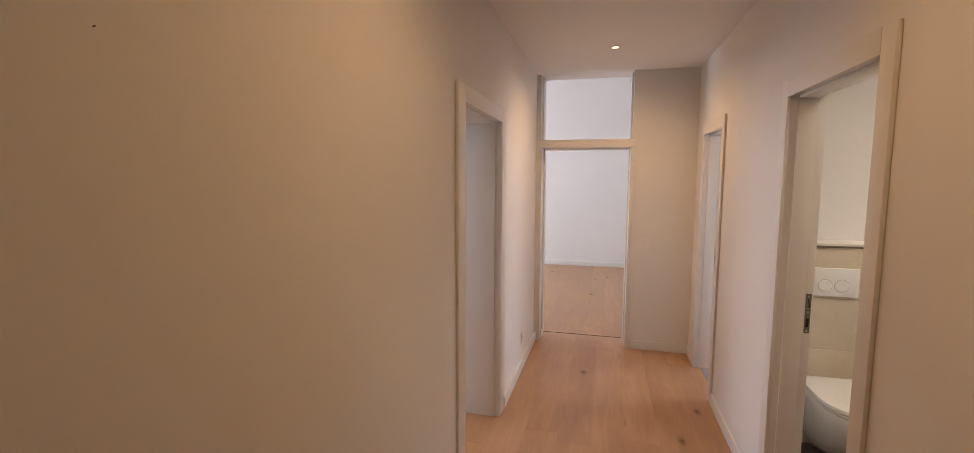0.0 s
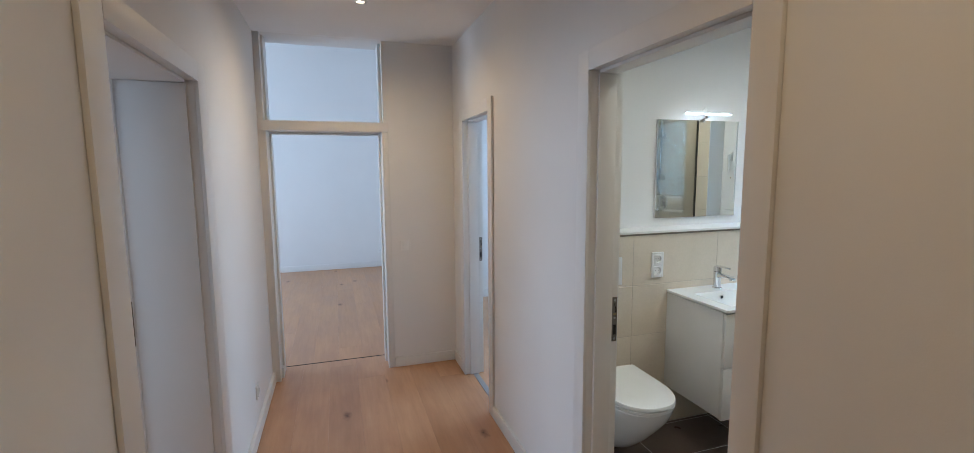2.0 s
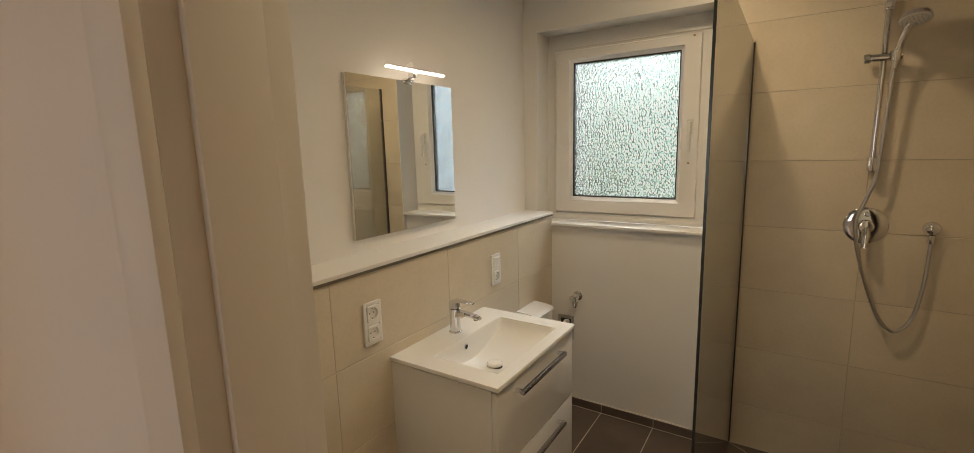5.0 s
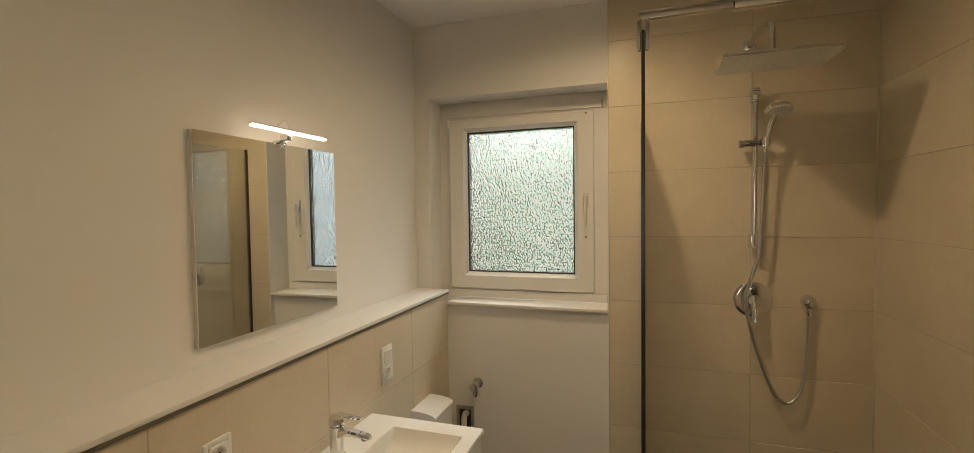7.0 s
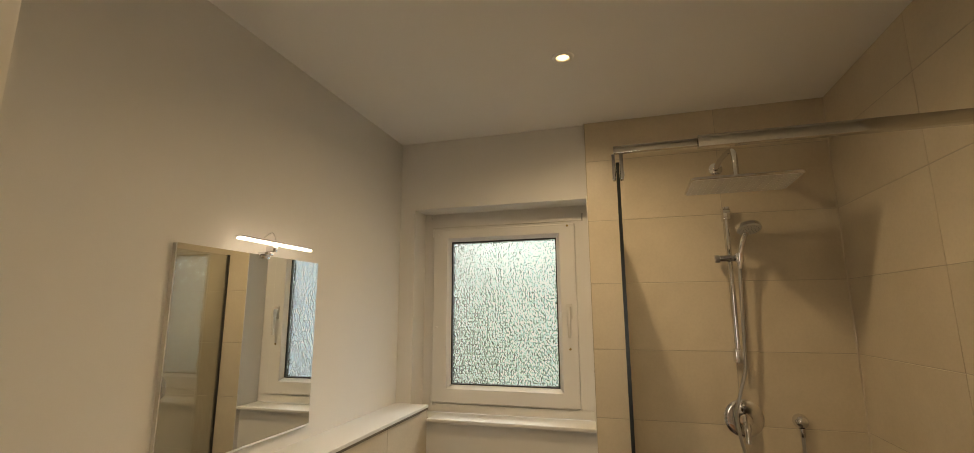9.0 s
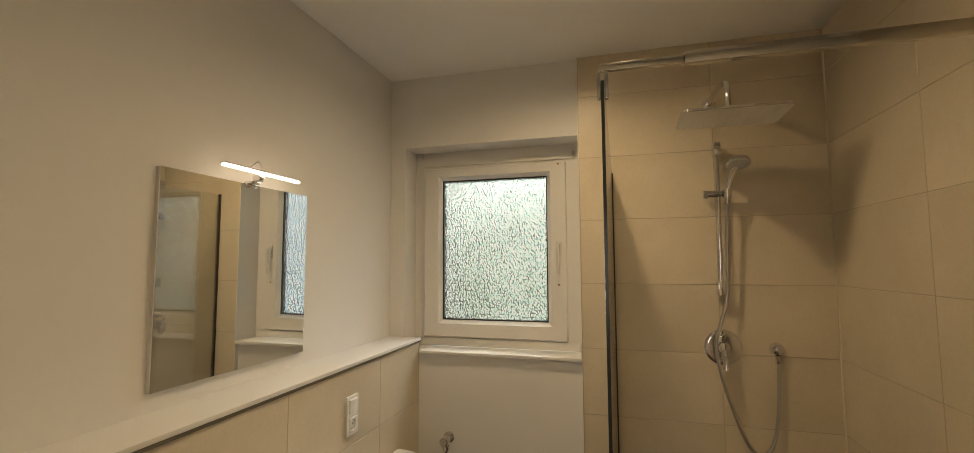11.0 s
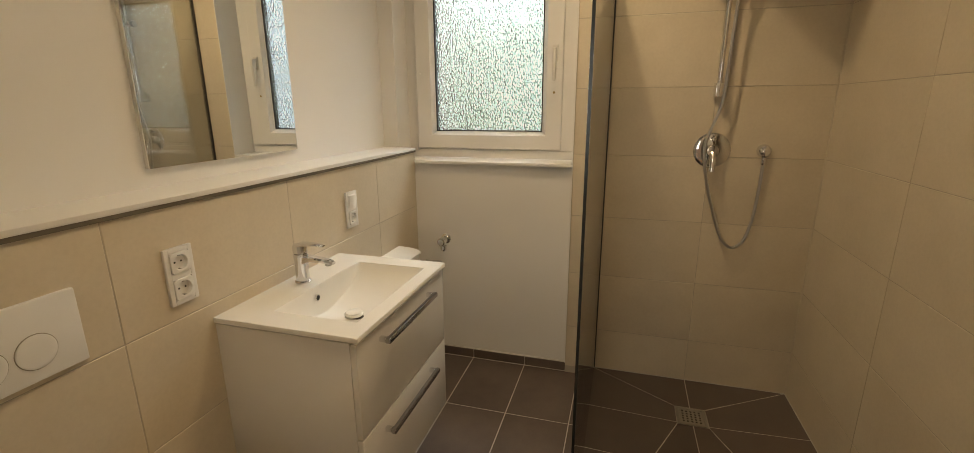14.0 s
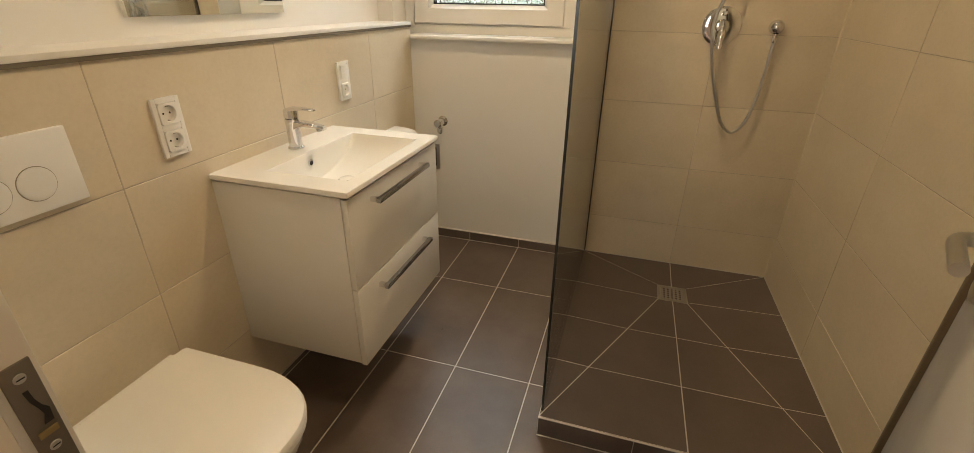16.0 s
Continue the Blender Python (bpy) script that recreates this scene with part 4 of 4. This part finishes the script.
# ---- things beside the vanity ----
def dispenser():
    x0, x1, yb = 2.665, 2.865, 3.155
    g = thing("paper_dispenser", ((x0 + x1) / 2, yb, 0.42), "white plastic dispenser with a curved lid on the tiled wall", "dispenser")
    part("casing", box(x0, x1, 3.035, yb, 0.42, 0.695, bevel=0.006), M_PLASTIC, g)
    secs = []
    for i in range(9):
        a = radians(90 * i / 8)
        y, z = yb - 0.002 - 0.124 * math.sin(a), 0.6955 + 0.031 * max(0.0, math.cos(a)) ** 0.7
        secs.append([(x0 - 0.004, y, z), (x1 + 0.004, y, z), (x1 + 0.004, y, 0.6955), (x0 - 0.004, y, 0.6955)])
    secs[-1] = [(p[0], p[1], 0.6955 + (0.008 if n < 2 else 0)) for n, p in enumerate(secs[-1])]
    part("lid", bm_loft(bmesh.new(), secs), M_PLASTIC, g)


dispenser()


def washing_tap():
    y, z = 2.985, 0.712
    g = thing("water_tap", (BATH_X1, y, z), "chrome washing machine tap on the white wall", "tap")
    part("rosette", lathe([(0.028, 0), (0.028, 0.003), (0.018, 0.011)], (BATH_X1, y, z), "-x", 28), M_CHROME, g)
    part("stem", lathe([(0.015, 0.011), (0.013, 0.030), (0.018, 0.032), (0.018, 0.055), (0.012, 0.058)], (BATH_X1, y, z), "-x", 20), M_CHROME, g)
    part("knob", lathe([(0.010, 0.0585), (0.021, 0.062), (0.023, 0.070), (0.022, 0.080), (0.016, 0.086)], (BATH_X1, y, z), "-x", 20), M_CHROME, g)
    part("outlet", lathe([(0.012, 0.012), (0.012, 0.028), (0.017, 0.029), (0.017, 0.050), (0.014, 0.052), (0.011, 0.060)], (BATH_X1 - 0.044, y, z), "-z", 20), M_CHROME, g)
    y0, y1, z0, z1 = 3.010, 3.112, 0.428, 0.578
    s = thing("siphon_box", (BATH_X1, (y0 + y1) / 2, z0), "metal siphon plate with a pale pipe elbow", "drain fitting")
    part("plate", box(BATH_X1 - 0.004, BATH_X1, y0, y1, z0, z1, bevel=0.001), M_BRUSHED, s)
    part("dark_inset", box(BATH_X1 - 0.0052, BATH_X1 - 0.0042, y0 + 0.018, y1 - 0.018, z0 + 0.02, z1 - 0.02), M_DARKMETAL, s)
    part("elbow", tube(smooth_path([(BATH_X1 - 0.0055, 3.05, 0.54), (BATH_X1 - 0.03, 3.05, 0.545), (BATH_X1 - 0.042, 3.052, 0.525), (BATH_X1 - 0.042, 3.055, 0.475)], 6), 0.015, 14), M_PLASTIC, s, "pale plastic pipe elbow")


washing_tap()

# ---- shower ----
WX = 3.095


def shower_glass():
    y0, y1, x0, x1, z0, z1 = 2.138, 2.146, 1.868, 3.080, 0.060, 2.035
    g = thing("shower_screen", (x0, y0, z0), "fixed clear glass shower screen with dark edge", "shower screen")
    part("pane", boxes([(x0 + 0.0025, x1, y0, y1, z0 + 0.002, z1)]), M_GLASS, g)
    part("front_edge", box(x0, x0 + 0.0022, y0 + 0.0003, y1 - 0.0003, z0 + 0.002, z1), M_GLASSEDGE, g, "dark polished glass edge")
    part("wall_profile", box(x1 + 0.0005, WX - 0.0005, y0 - 0.003, y1 + 0.003, 0.062, z1 + 0.004, bevel=0.002), M_DARKMETAL, g, "dark metal wall profile")
    r = thing("stabiliser_bar", (1.885, 1.225, 2.07), "flat metal stabiliser bar above the glass screen", "shower bar")
    part("outer_bar", box(1.874, 1.896, 1.231, 1.960, 2.058, 2.086, bevel=0.0015), M_BAR, r)
    part("inner_bar", box(1.878, 1.892, 1.9605, 2.150, 2.062, 2.080, bevel=0.002), M_BAR, r)
    part("wall_flange", box(1.868, 1.902, 1.2265, 1.2308, 2.046, 2.098, bevel=0.001), M_CHROME, r)
    c = part("glass_clamp", boxes([(1.876, 1.894, 2.1285, 2.1372, 1.995, 2.0595), (1.876, 1.894, 2.1468, 2.155, 1.995, 2.0595)], 0.002), M_CHROMED, r, "chrome glass clamp")
    part("clamp_screw", lathe([(0.006, 0), (0.006, 0.002)], (1.885, 2.1284, 2.01), "-y", 16), M_BRUSHED, c)


shower_glass()


def shower_set():
    v = thing("shower_mixer", (WX, 1.678, 1.23), "round chrome concealed shower mixer with lever", "shower mixer")
    o = (WX, 1.678, 1.23)
    part("cover_disc", lathe([(0.078, 0), (0.078, 0.003), (0.075, 0.006), (0.064, 0.0085), (0.045, 0.0102), (0.028, 0.0108)], o, "-x", 56), M_CHROME, v)
    part("mixer_body", lathe([(0.027, 0.0110), (0.027, 0.042), (0.024, 0.047), (0.012, 0.049)], o, "-x", 36), M_CHROME, v)
    part("diverter_knob", lathe([(0.010, 0.0106), (0.010, 0.030), (0.007, 0.033)], (WX, 1.678, 1.281), "-x", 20), M_CHROME, v)
    part("lever", tube(smooth_path([(WX - 0.035, 1.678, 1.222), (WX - 0.052, 1.679, 1.195), (WX - 0.060, 1.680, 1.165), (WX - 0.063, 1.681, 1.142)], 6), [0.016] * 8 + [0.013] * 11, 14), M_CHROME, v)

    r = thing("shower_rail", (WX, 1.682, 1.46), "chrome slide rail with hand shower", "shower rail")
    part("rail", tube([(WX - 0.048, 1.685, 1.465), (WX - 0.048, 1.680, 2.145)], 0.0105, 20), M_CHROME, r)
    for y, z in ((1.6845, 1.492), (1.680, 2.118)):
        b = box(WX - 0.062, WX - 0.0005, y - 0.0145, y + 0.0145, z - 0.030, z + 0.030, bevel=0.005)
        part("bracket", b, M_CHROME, r)
    part("slider", tube([(WX - 0.052, 1.725, 1.912), (WX - 0.052, 1.628, 1.912)], 0.0155, 22), M_CHROME, r)
    part("slider_socket", lathe([(0.016, -0.02), (0.018, 0.018)], (WX - 0.078, 1.650, 1.912), "z", 20), M_CHROME, r)
    part("slider_knob", lathe([(0.018, 0), (0.018, 0.016), (0.015, 0.019)], (WX - 0.052, 1.725, 1.912), "y", 20), M_BRUSHED, r)
    s = thing("hand_shower", (WX - 0.078, 1.650, 1.88), "chrome hand shower with a round pale face", "hand shower")
    part("grip", tube(smooth_path([(WX - 0.074, 1.652, 1.865), (WX - 0.082, 1.645, 1.93), (WX - 0.096, 1.632, 1.99), (WX - 0.112, 1.620, 2.022)], 6), [0.0105, 0.011, 0.0115] + [0.0125] * 16, 16), M_CHROME, s)
    hm = look((WX - 0.122, 1.612, 2.030), (WX - 0.235, 1.592, 1.70))
    hd = lathe([(0.016, 0.028), (0.040, 0.022), (0.049, 0.016), (0.051, 0.011), (0.051, 0.0)], (0, 0, 0), "z", 36)
    bmesh.ops.transform(hd, matrix=hm, verts=hd.verts)
    part("head", hd, M_CHROME, s)
    fc = lathe([(0.048, -0.0005), (0.047, -0.005), (0.020, -0.007)], (0, 0, 0), "z", 36)
    bmesh.ops.transform(fc, matrix=hm, verts=fc.verts)
    part("spray_face", fc, M_GREY, s, "pale round spray face")
    nb = bmesh.new()
    for r_, n_ in ((0.012, 6), (0.024, 12), (0.037, 18)):
        for i in range(n_):
            a_ = 6.2831853 * i / n_
            bm_lathe(nb, [(0.0020, 0), (0.0014, 0.002)], (r_ * math.cos(a_), r_ * math.sin(a_), -0.0052 if r_ > 0.03 else -0.0066), "-z", 6)
    bmesh.ops.transform(nb, matrix=hm, verts=nb.verts)
    part("spray_nozzles", nb, M_GREYP, s, "rings of grey rubber nozzles")["kind"] = "stuff"

    e = thing("hose_outlet", (WX, 1.468, 1.232), "round chrome hose outlet on beige tiles", "shower fitting")
    part("outlet_cap", lathe([(0.029, 0), (0.029, 0.006), (0.027, 0.022), (0.020, 0.033), (0.008, 0.038)], (WX, 1.468, 1.232), "-x", 36), M_CHROME, e)
    part("outlet_nut", lathe([(0.011, 0.0), (0.011, 0.03), (0.009, 0.034)], (WX - 0.020, 1.468, 1.206), "-z", 18), M_CHROME, e)
    path = smooth_path([(WX - 0.074, 1.652, 1.868), (WX - 0.070, 1.656, 1.75), (WX - 0.066, 1.660, 1.60), (WX - 0.062, 1.666, 1.45), (WX - 0.064, 1.692, 1.350), (WX - 0.066, 1.716, 1.265), (WX - 0.066, 1.712, 1.180), (WX - 0.060, 1.688, 1.070), (WX - 0.052, 1.650, 0.950), (WX - 0.046, 1.605, 0.835), (WX - 0.040, 1.555, 0.790), (WX - 0.034, 1.508, 0.830), (WX - 0.026, 1.482, 0.930), (WX - 0.022, 1.471, 1.060), (WX - 0.020, 1.468, 1.175)], 14)
    rad = [0.0068 if i % 2 else 0.0074 for i in range(len(path))]
    solo("shower_hose", tube(path, rad, 12), M_BRUSHED, (WX - 0.04, 1.555, 0.79), "ribbed metal shower hose hanging in a loop", "shower hose")

    h = thing("rain_shower", (WX, 1.698, 2.34), "rectangular chrome rain shower head on a wall arm", "shower head")
    part("wall_rosette", lathe([(0.030, 0), (0.030, 0.005), (0.018, 0.012)], (WX, 1.698, 2.340), "-x", 32), M_CHROME, h)
    part("arm", tube(smooth_path([(WX - 0.010, 1.698, 2.340), (WX - 0.10, 1.692, 2.355), (WX - 0.24, 1.683, 2.348), (WX - 0.295, 1.680, 2.315), (WX - 0.305, 1.680, 2.222)], 8), 0.0115, 18), M_CHROME, h)
    part("joint", lathe([(0.013, 0.0), (0.020, 0.006), (0.020, 0.022), (0.013, 0.028)], (WX - 0.305, 1.680, 2.196), "z", 24), M_CHROME, h)
    m = pose(2.785, 1.672, 2.182, 0, 1.0, 0)
    pl = bm_loft(bmesh.new(), [rounded_rect(-0.118 - d, 0.118 + d, -0.193 - d, 0.193 + d, 0.020 + d, z) for d, z in ((0.0, 0.0), (0.004, 0.002), (0.004, 0.009), (0.001, 0.012))])
    bmesh.ops.transform(pl, matrix=m, verts=pl.verts)
    plate = part("head_plate", pl, M_CHROME, h)
    under = bm_loft(bmesh.new(), [rounded_rect(-0.116, 0.116, -0.191, 0.191, 0.019, z) for z in (-0.0018, -0.0004)])
    bmesh.ops.transform(under, matrix=m, verts=under.verts)
    part("nozzle_plate", under, M_GREY, h, "grey nozzle plate")
    bm = bmesh.new()
    for i in range(9):
        for j in range(15):
            bm_lathe(bm, [(0.0032, 0), (0.0020, 0.003)], (-0.1 + 0.025 * i, -0.175 + 0.025 * j, -0.0018), "-z", 6)
    bmesh.ops.transform(bm, matrix=m, verts=bm.verts)
    nz = part("nozzles", bm, M_GREY, h, "rows of tiny rubber nozzles")
    nz["kind"] = "stuff"


shower_set()

# ---- shower tray: kerb, sloped tiles and drain ----
TRAY = structure("shower_tray", boxes([(1.843, WX + 0.006, BATH_Y0, 2.150, -0.002, 0.030), (1.843, 1.862, BATH_Y0, 2.150, 0.030, 0.076), (1.862, WX + 0.006, 2.132, 2.150, 0.030, 0.050)]), M_GROUT_D, "raised tiled shower floor sloping to a drain", "shower floor")


def clip(poly, a, b, c):
    """The part of a convex polygon where a*x + b*y <= c."""
    out = []
    for p, q in zip(poly, poly[1:] + poly[:1]):
        dp, dq = a * p[0] + b * p[1] - c, a * q[0] + b * q[1] - c
        if dp <= 0:
            out.append(p)
        if dp * dq < 0:
            s = dp / (dp - dq)
            out.append((p[0] + s * (q[0] - p[0]), p[1] + s * (q[1] - p[1])))
    return out


def shrink(poly, d):
    out = poly
    area = sum(p[0] * q[1] - q[0] * p[1] for p, q in zip(poly, poly[1:] + poly[:1]))
    sgn = 1 if area > 0 else -1
    for p, q in zip(poly, poly[1:] + poly[:1]):
        ex, ey = q[0] - p[0], q[1] - p[1]
        n = math.hypot(ex, ey)
        if n < 1e-6:
            continue
        a, b = sgn * ey / n, -sgn * ex / n
        out = clip(out, a, b, a * p[0] + b * p[1] - d)
        if len(out) < 3:
            return []
    return out


def tray_tiles():
    ax0, ax1, ay0, ay1 = 1.8415, WX + 0.0008, 1.2258, 2.149
    dx, dy, r = 2.800, 1.684, 0.066
    corners = [(ax0, ay0, 0.080), (ax1, ay0, 0.056), (ax1, ay1, 0.056), (ax0, ay1, 0.080)]
    drain = [(dx - r, dy - r), (dx + r, dy - r), (dx + r, dy + r), (dx - r, dy + r)]
    dz = 0.046
    bmg = bmesh.new()
    for k in range(4):
        c0, c1 = corners[k], corners[(k + 1) % 4]
        d0, d1 = drain[k], drain[(k + 1) % 4]
        sector = [(c0[0], c0[1]), (c1[0], c1[1]), d1, d0]
        # plane through both corners and the drain's edge middle
        p0, p1 = Vector(c0), Vector(c1)
        p2 = Vector(((d0[0] + d1[0]) / 2, (d0[1] + d1[1]) / 2, dz))
        nrm = (p1 - p0).cross(p2 - p0)
        flat = [(x, y, p0.z - (nrm.x * (x - p0.x) + nrm.y * (y - p0.y)) / nrm.z - 0.0008) for x, y in sector]
        bmg.faces.new([bmg.verts.new(q) for q in flat])
        xs = [ax0 - 1, 2.140, 2.440, 2.742, ax1 + 1]
        ys = [ay0 - 1, dy, ay1 + 1]
        for i in range(4):
            for j in range(2):
                cell = clip(clip(clip(clip(sector, 1, 0, xs[i + 1]), -1, 0, -xs[i]), 0, 1, ys[j + 1]), 0, -1, -ys[j])
                if len(cell) < 3:
                    continue
                cell = shrink(cell, 0.0021)
                if len(cell) < 3:
                    continue
                bm = bmesh.new()
                h = [p0.z - (nrm.x * (x - p0.x) + nrm.y * (y - p0.y)) / nrm.z for x, y in cell]
                top = [bm.verts.new((x, y, z)) for (x, y), z in zip(cell, h)]
                low = [bm.verts.new((x, y, z - 0.005)) for (x, y), z in zip(cell, h)]
                try:
                    bm.faces.new(top)
                    bm.faces.new(low[::-1])
                    for a in range(len(top)):
                        b = (a + 1) % len(top)
                        bm.faces.new((top[a], low[a], low[b], top[b]))
                except ValueError:
                    continue
                part("tile", bm, M_TRAYTILE, TRAY)
    part("grout_bed", bmg, M_GROUT_D, TRAY)
    for y0, y1 in ((1.226, 1.540), (1.543, 1.842), (1.845, 2.148)):
        part("tile", box(1.835, 1.843, y0, y1, 0.004, 0.077, bevel=0.001), M_DARK, TRAY)
    part("kerb_trim", box(1.8345, 1.8395, 1.226, 2.149, 0.0772, 0.0808, bevel=0.0006), M_GROUT_D, TRAY, "pale kerb edge")
    part("wall_joint", box(WX - 0.0026, WX + 0.0008, 1.2262, 2.149, 0.0535, 0.0585, bevel=0.001), M_GROUT_D, TRAY, "pale silicone joint")
    part("wall_joint", tube([(1.8415, 1.2268, 0.0802), (WX - 0.003, 1.2268, 0.0562)], 0.0022, 8), M_GROUT_D, TRAY, "pale silicone joint")
    part("kerb_joint", box(1.8325, 1.8348, 1.226, 2.150, -0.0005, 0.0028), M_GROUT_D, TRAY, "pale silicone joint")
    d = thing("floor_drain", (dx, dy, dz), "square perforated metal floor drain", "drain")
    q = r - 0.003
    part("drain_frame", boxes([(dx - q, dx + q, dy - q, dy - q + 0.010, dz - 0.008, dz + 0.001), (dx - q, dx + q, dy + q - 0.010, dy + q, dz - 0.008, dz + 0.001), (dx - q, dx - q + 0.010, dy - q + 0.010, dy + q - 0.010, dz - 0.008, dz + 0.001), (dx + q - 0.010, dx + q, dy - q + 0.010, dy + q - 0.010, dz - 0.008, dz + 0.001)]), M_BRUSHED, d)
    gr = part("grate", box(dx - q + 0.0115, dx + q - 0.0115, dy - q + 0.0115, dy + q - 0.0115, dz - 0.006, dz - 0.001), M_ALU, d)
    for i in range(5):
        for j in range(5):
            part("grate_hole", box(dx - 0.040 + 0.018 * i, dx - 0.032 + 0.018 * i, dy - 0.040 + 0.018 * j, dy - 0.032 + 0.018 * j, dz - 0.0009, dz - 0.0004), M_HOLE, gr)


tray_tiles()

# ---- tiles and planks, one by one ----
CACHE = {}


def piece(name, parent, mat, x0, x1, y0, y1, z0, z1, bevel=0.0012):
    key = (mat.name, round(x1 - x0, 4), round(y1 - y0, 4), round(z1 - z0, 4))
    c = ((x0 + x1) / 2, (y0 + y1) / 2, (z0 + z1) / 2)
    if key not in CACHE:
        CACHE[key] = mesh_from(name, box(-(x1 - x0) / 2, (x1 - x0) / 2, -(y1 - y0) / 2, (y1 - y0) / 2, -(z1 - z0) / 2, (z1 - z0) / 2, bevel=bevel, seg=1), mat, False)
    ob = new(name, CACHE[key])
    ob.parent, ob.location = parent, c
    return ob


M_SILICONE = plain("beige_silicone", (0.62, 0.54, 0.43), 0.5)
bm = bmesh.new()
bm_loft(bm, [[(WX - 0.005, 1.2262, z), (WX - 0.0032, 1.2295, z), (WX - 0.0002, 1.2312, z), (WX + 0.002, 1.2312, z), (WX + 0.002, 1.2245, z), (WX - 0.005, 1.2245, z)] for z in (0.058, BATH_TOP - 0.001)])
structure("corner_joint", bm, M_SILICONE, "beige silicone joint in the tiled corner", "trim")


def pairs(edges):
    return list(zip(edges, edges[1:]))


J = 0.0010
ROWS_Z = [0.0, 0.279, 0.585, 0.891, 1.199, 1.507, 1.815, 2.124, 2.433, BATH_TOP]
low_wall = bpy.data.objects["wall_bath_low"]
for z0, z1 in pairs([0.0, 0.279, 0.585, 0.891, 1.192]):
    for x0, x1 in pairs([BATH_X0, 1.475, 2.084, 2.692, BATH_X1]):
        piece("tile", low_wall, M_TILE, x0 + J, x1 - J, 3.155, 3.1625, z0 + J, z1 - J)
back_wall = bpy.data.objects["wall_shower_back"]
for z0, z1 in pairs([0.040, *ROWS_Z[1:]]):
    for y0, y1 in pairs([1.2265, 1.686, 2.296]):
        piece("tile", back_wall, M_TILE, WX, 3.1025, y0 + J, y1 - J, z0 + J, z1 - J)
right_wall = bpy.data.objects["wall_bath_right"]
for z0, z1 in pairs(ROWS_Z):
    for x0, x1 in pairs([BATH_X0, 1.237, 1.845, 2.452, WX]):
        piece("tile", right_wall, M_TILE, x0 + J, x1 - J, 1.2185, 1.226, z0 + J, z1 - J)
for y0, y1 in pairs([1.226, 1.316, 1.620, 1.922, 2.225, 2.526, 2.829, 3.132, 3.154]):
    for x0, x1 in pairs([BATH_X0 - 0.079, 1.455, 2.057, 2.657, 3.1030]):
        if x0 > 1.85 and y1 < 2.15:
            continue
        piece("tile", FLOOR_BATH, M_DARK, x0 + 0.0019, x1 - 0.0019, y0 + 0.0019, y1 - 0.0019, -0.009, 0.0)
skirting = structure("baseboard_bath", box(3.1055, BATH_X1, 2.150, 3.154, 0.0, 0.056), M_GROUT_D, "dark tiled skirting under the white wall", "baseboard")
for y0, y1 in pairs([2.150, 2.221, 2.524, 2.827, 3.154]):
    piece("tile", skirting, M_DARK, 3.103, 3.110, y0 + 0.0014, y1 - 0.0014, 0.002, 0.0525, 0.0008)

part("skirting_joint", box(3.1002, 3.1028, 2.151, 3.154, -0.001, 0.0024), M_GROUT_D, skirting, "pale silicone joint")

# oak planks along the hall, in the rooms and in the doorways
rnd = random.Random(5)


def planks(x0, x1, y0, y1, width=0.19, along=1.9):
    n = max(1, round((x1 - x0) / width))
    w = (x1 - x0) / n
    for i in range(n):
        y = y0 - rnd.random() * along
        while y < y1:
            a, b = max(y, y0), min(y + along, y1)
            if b - a > 0.02:
                g = 0.0002
                piece("plank", FLOOR_WOOD, M_WOOD, x0 + i * w + g, x0 + (i + 1) * w - g, a + g, b - g, -0.0104, -0.0003, 0.0004)
            y += along


planks(HALL_L, HALL_R, -1.4, LIV_Y0)
planks(LIV_X0, LIV_X1, 4.831, LIV_Y1, 0.2, 2.2)
planks(0.835, 3.997, 3.462, 6.349, 0.2, 2.2)
planks(HALL_R, 0.795, 3.60, 4.225, 0.05, 1.0)
planks(HALL_R, 0.80, 1.69, 2.42, 0.055, 1.0)
planks(-4.199, HALL_L, 0.552, 4.688, 0.2, 2.2)
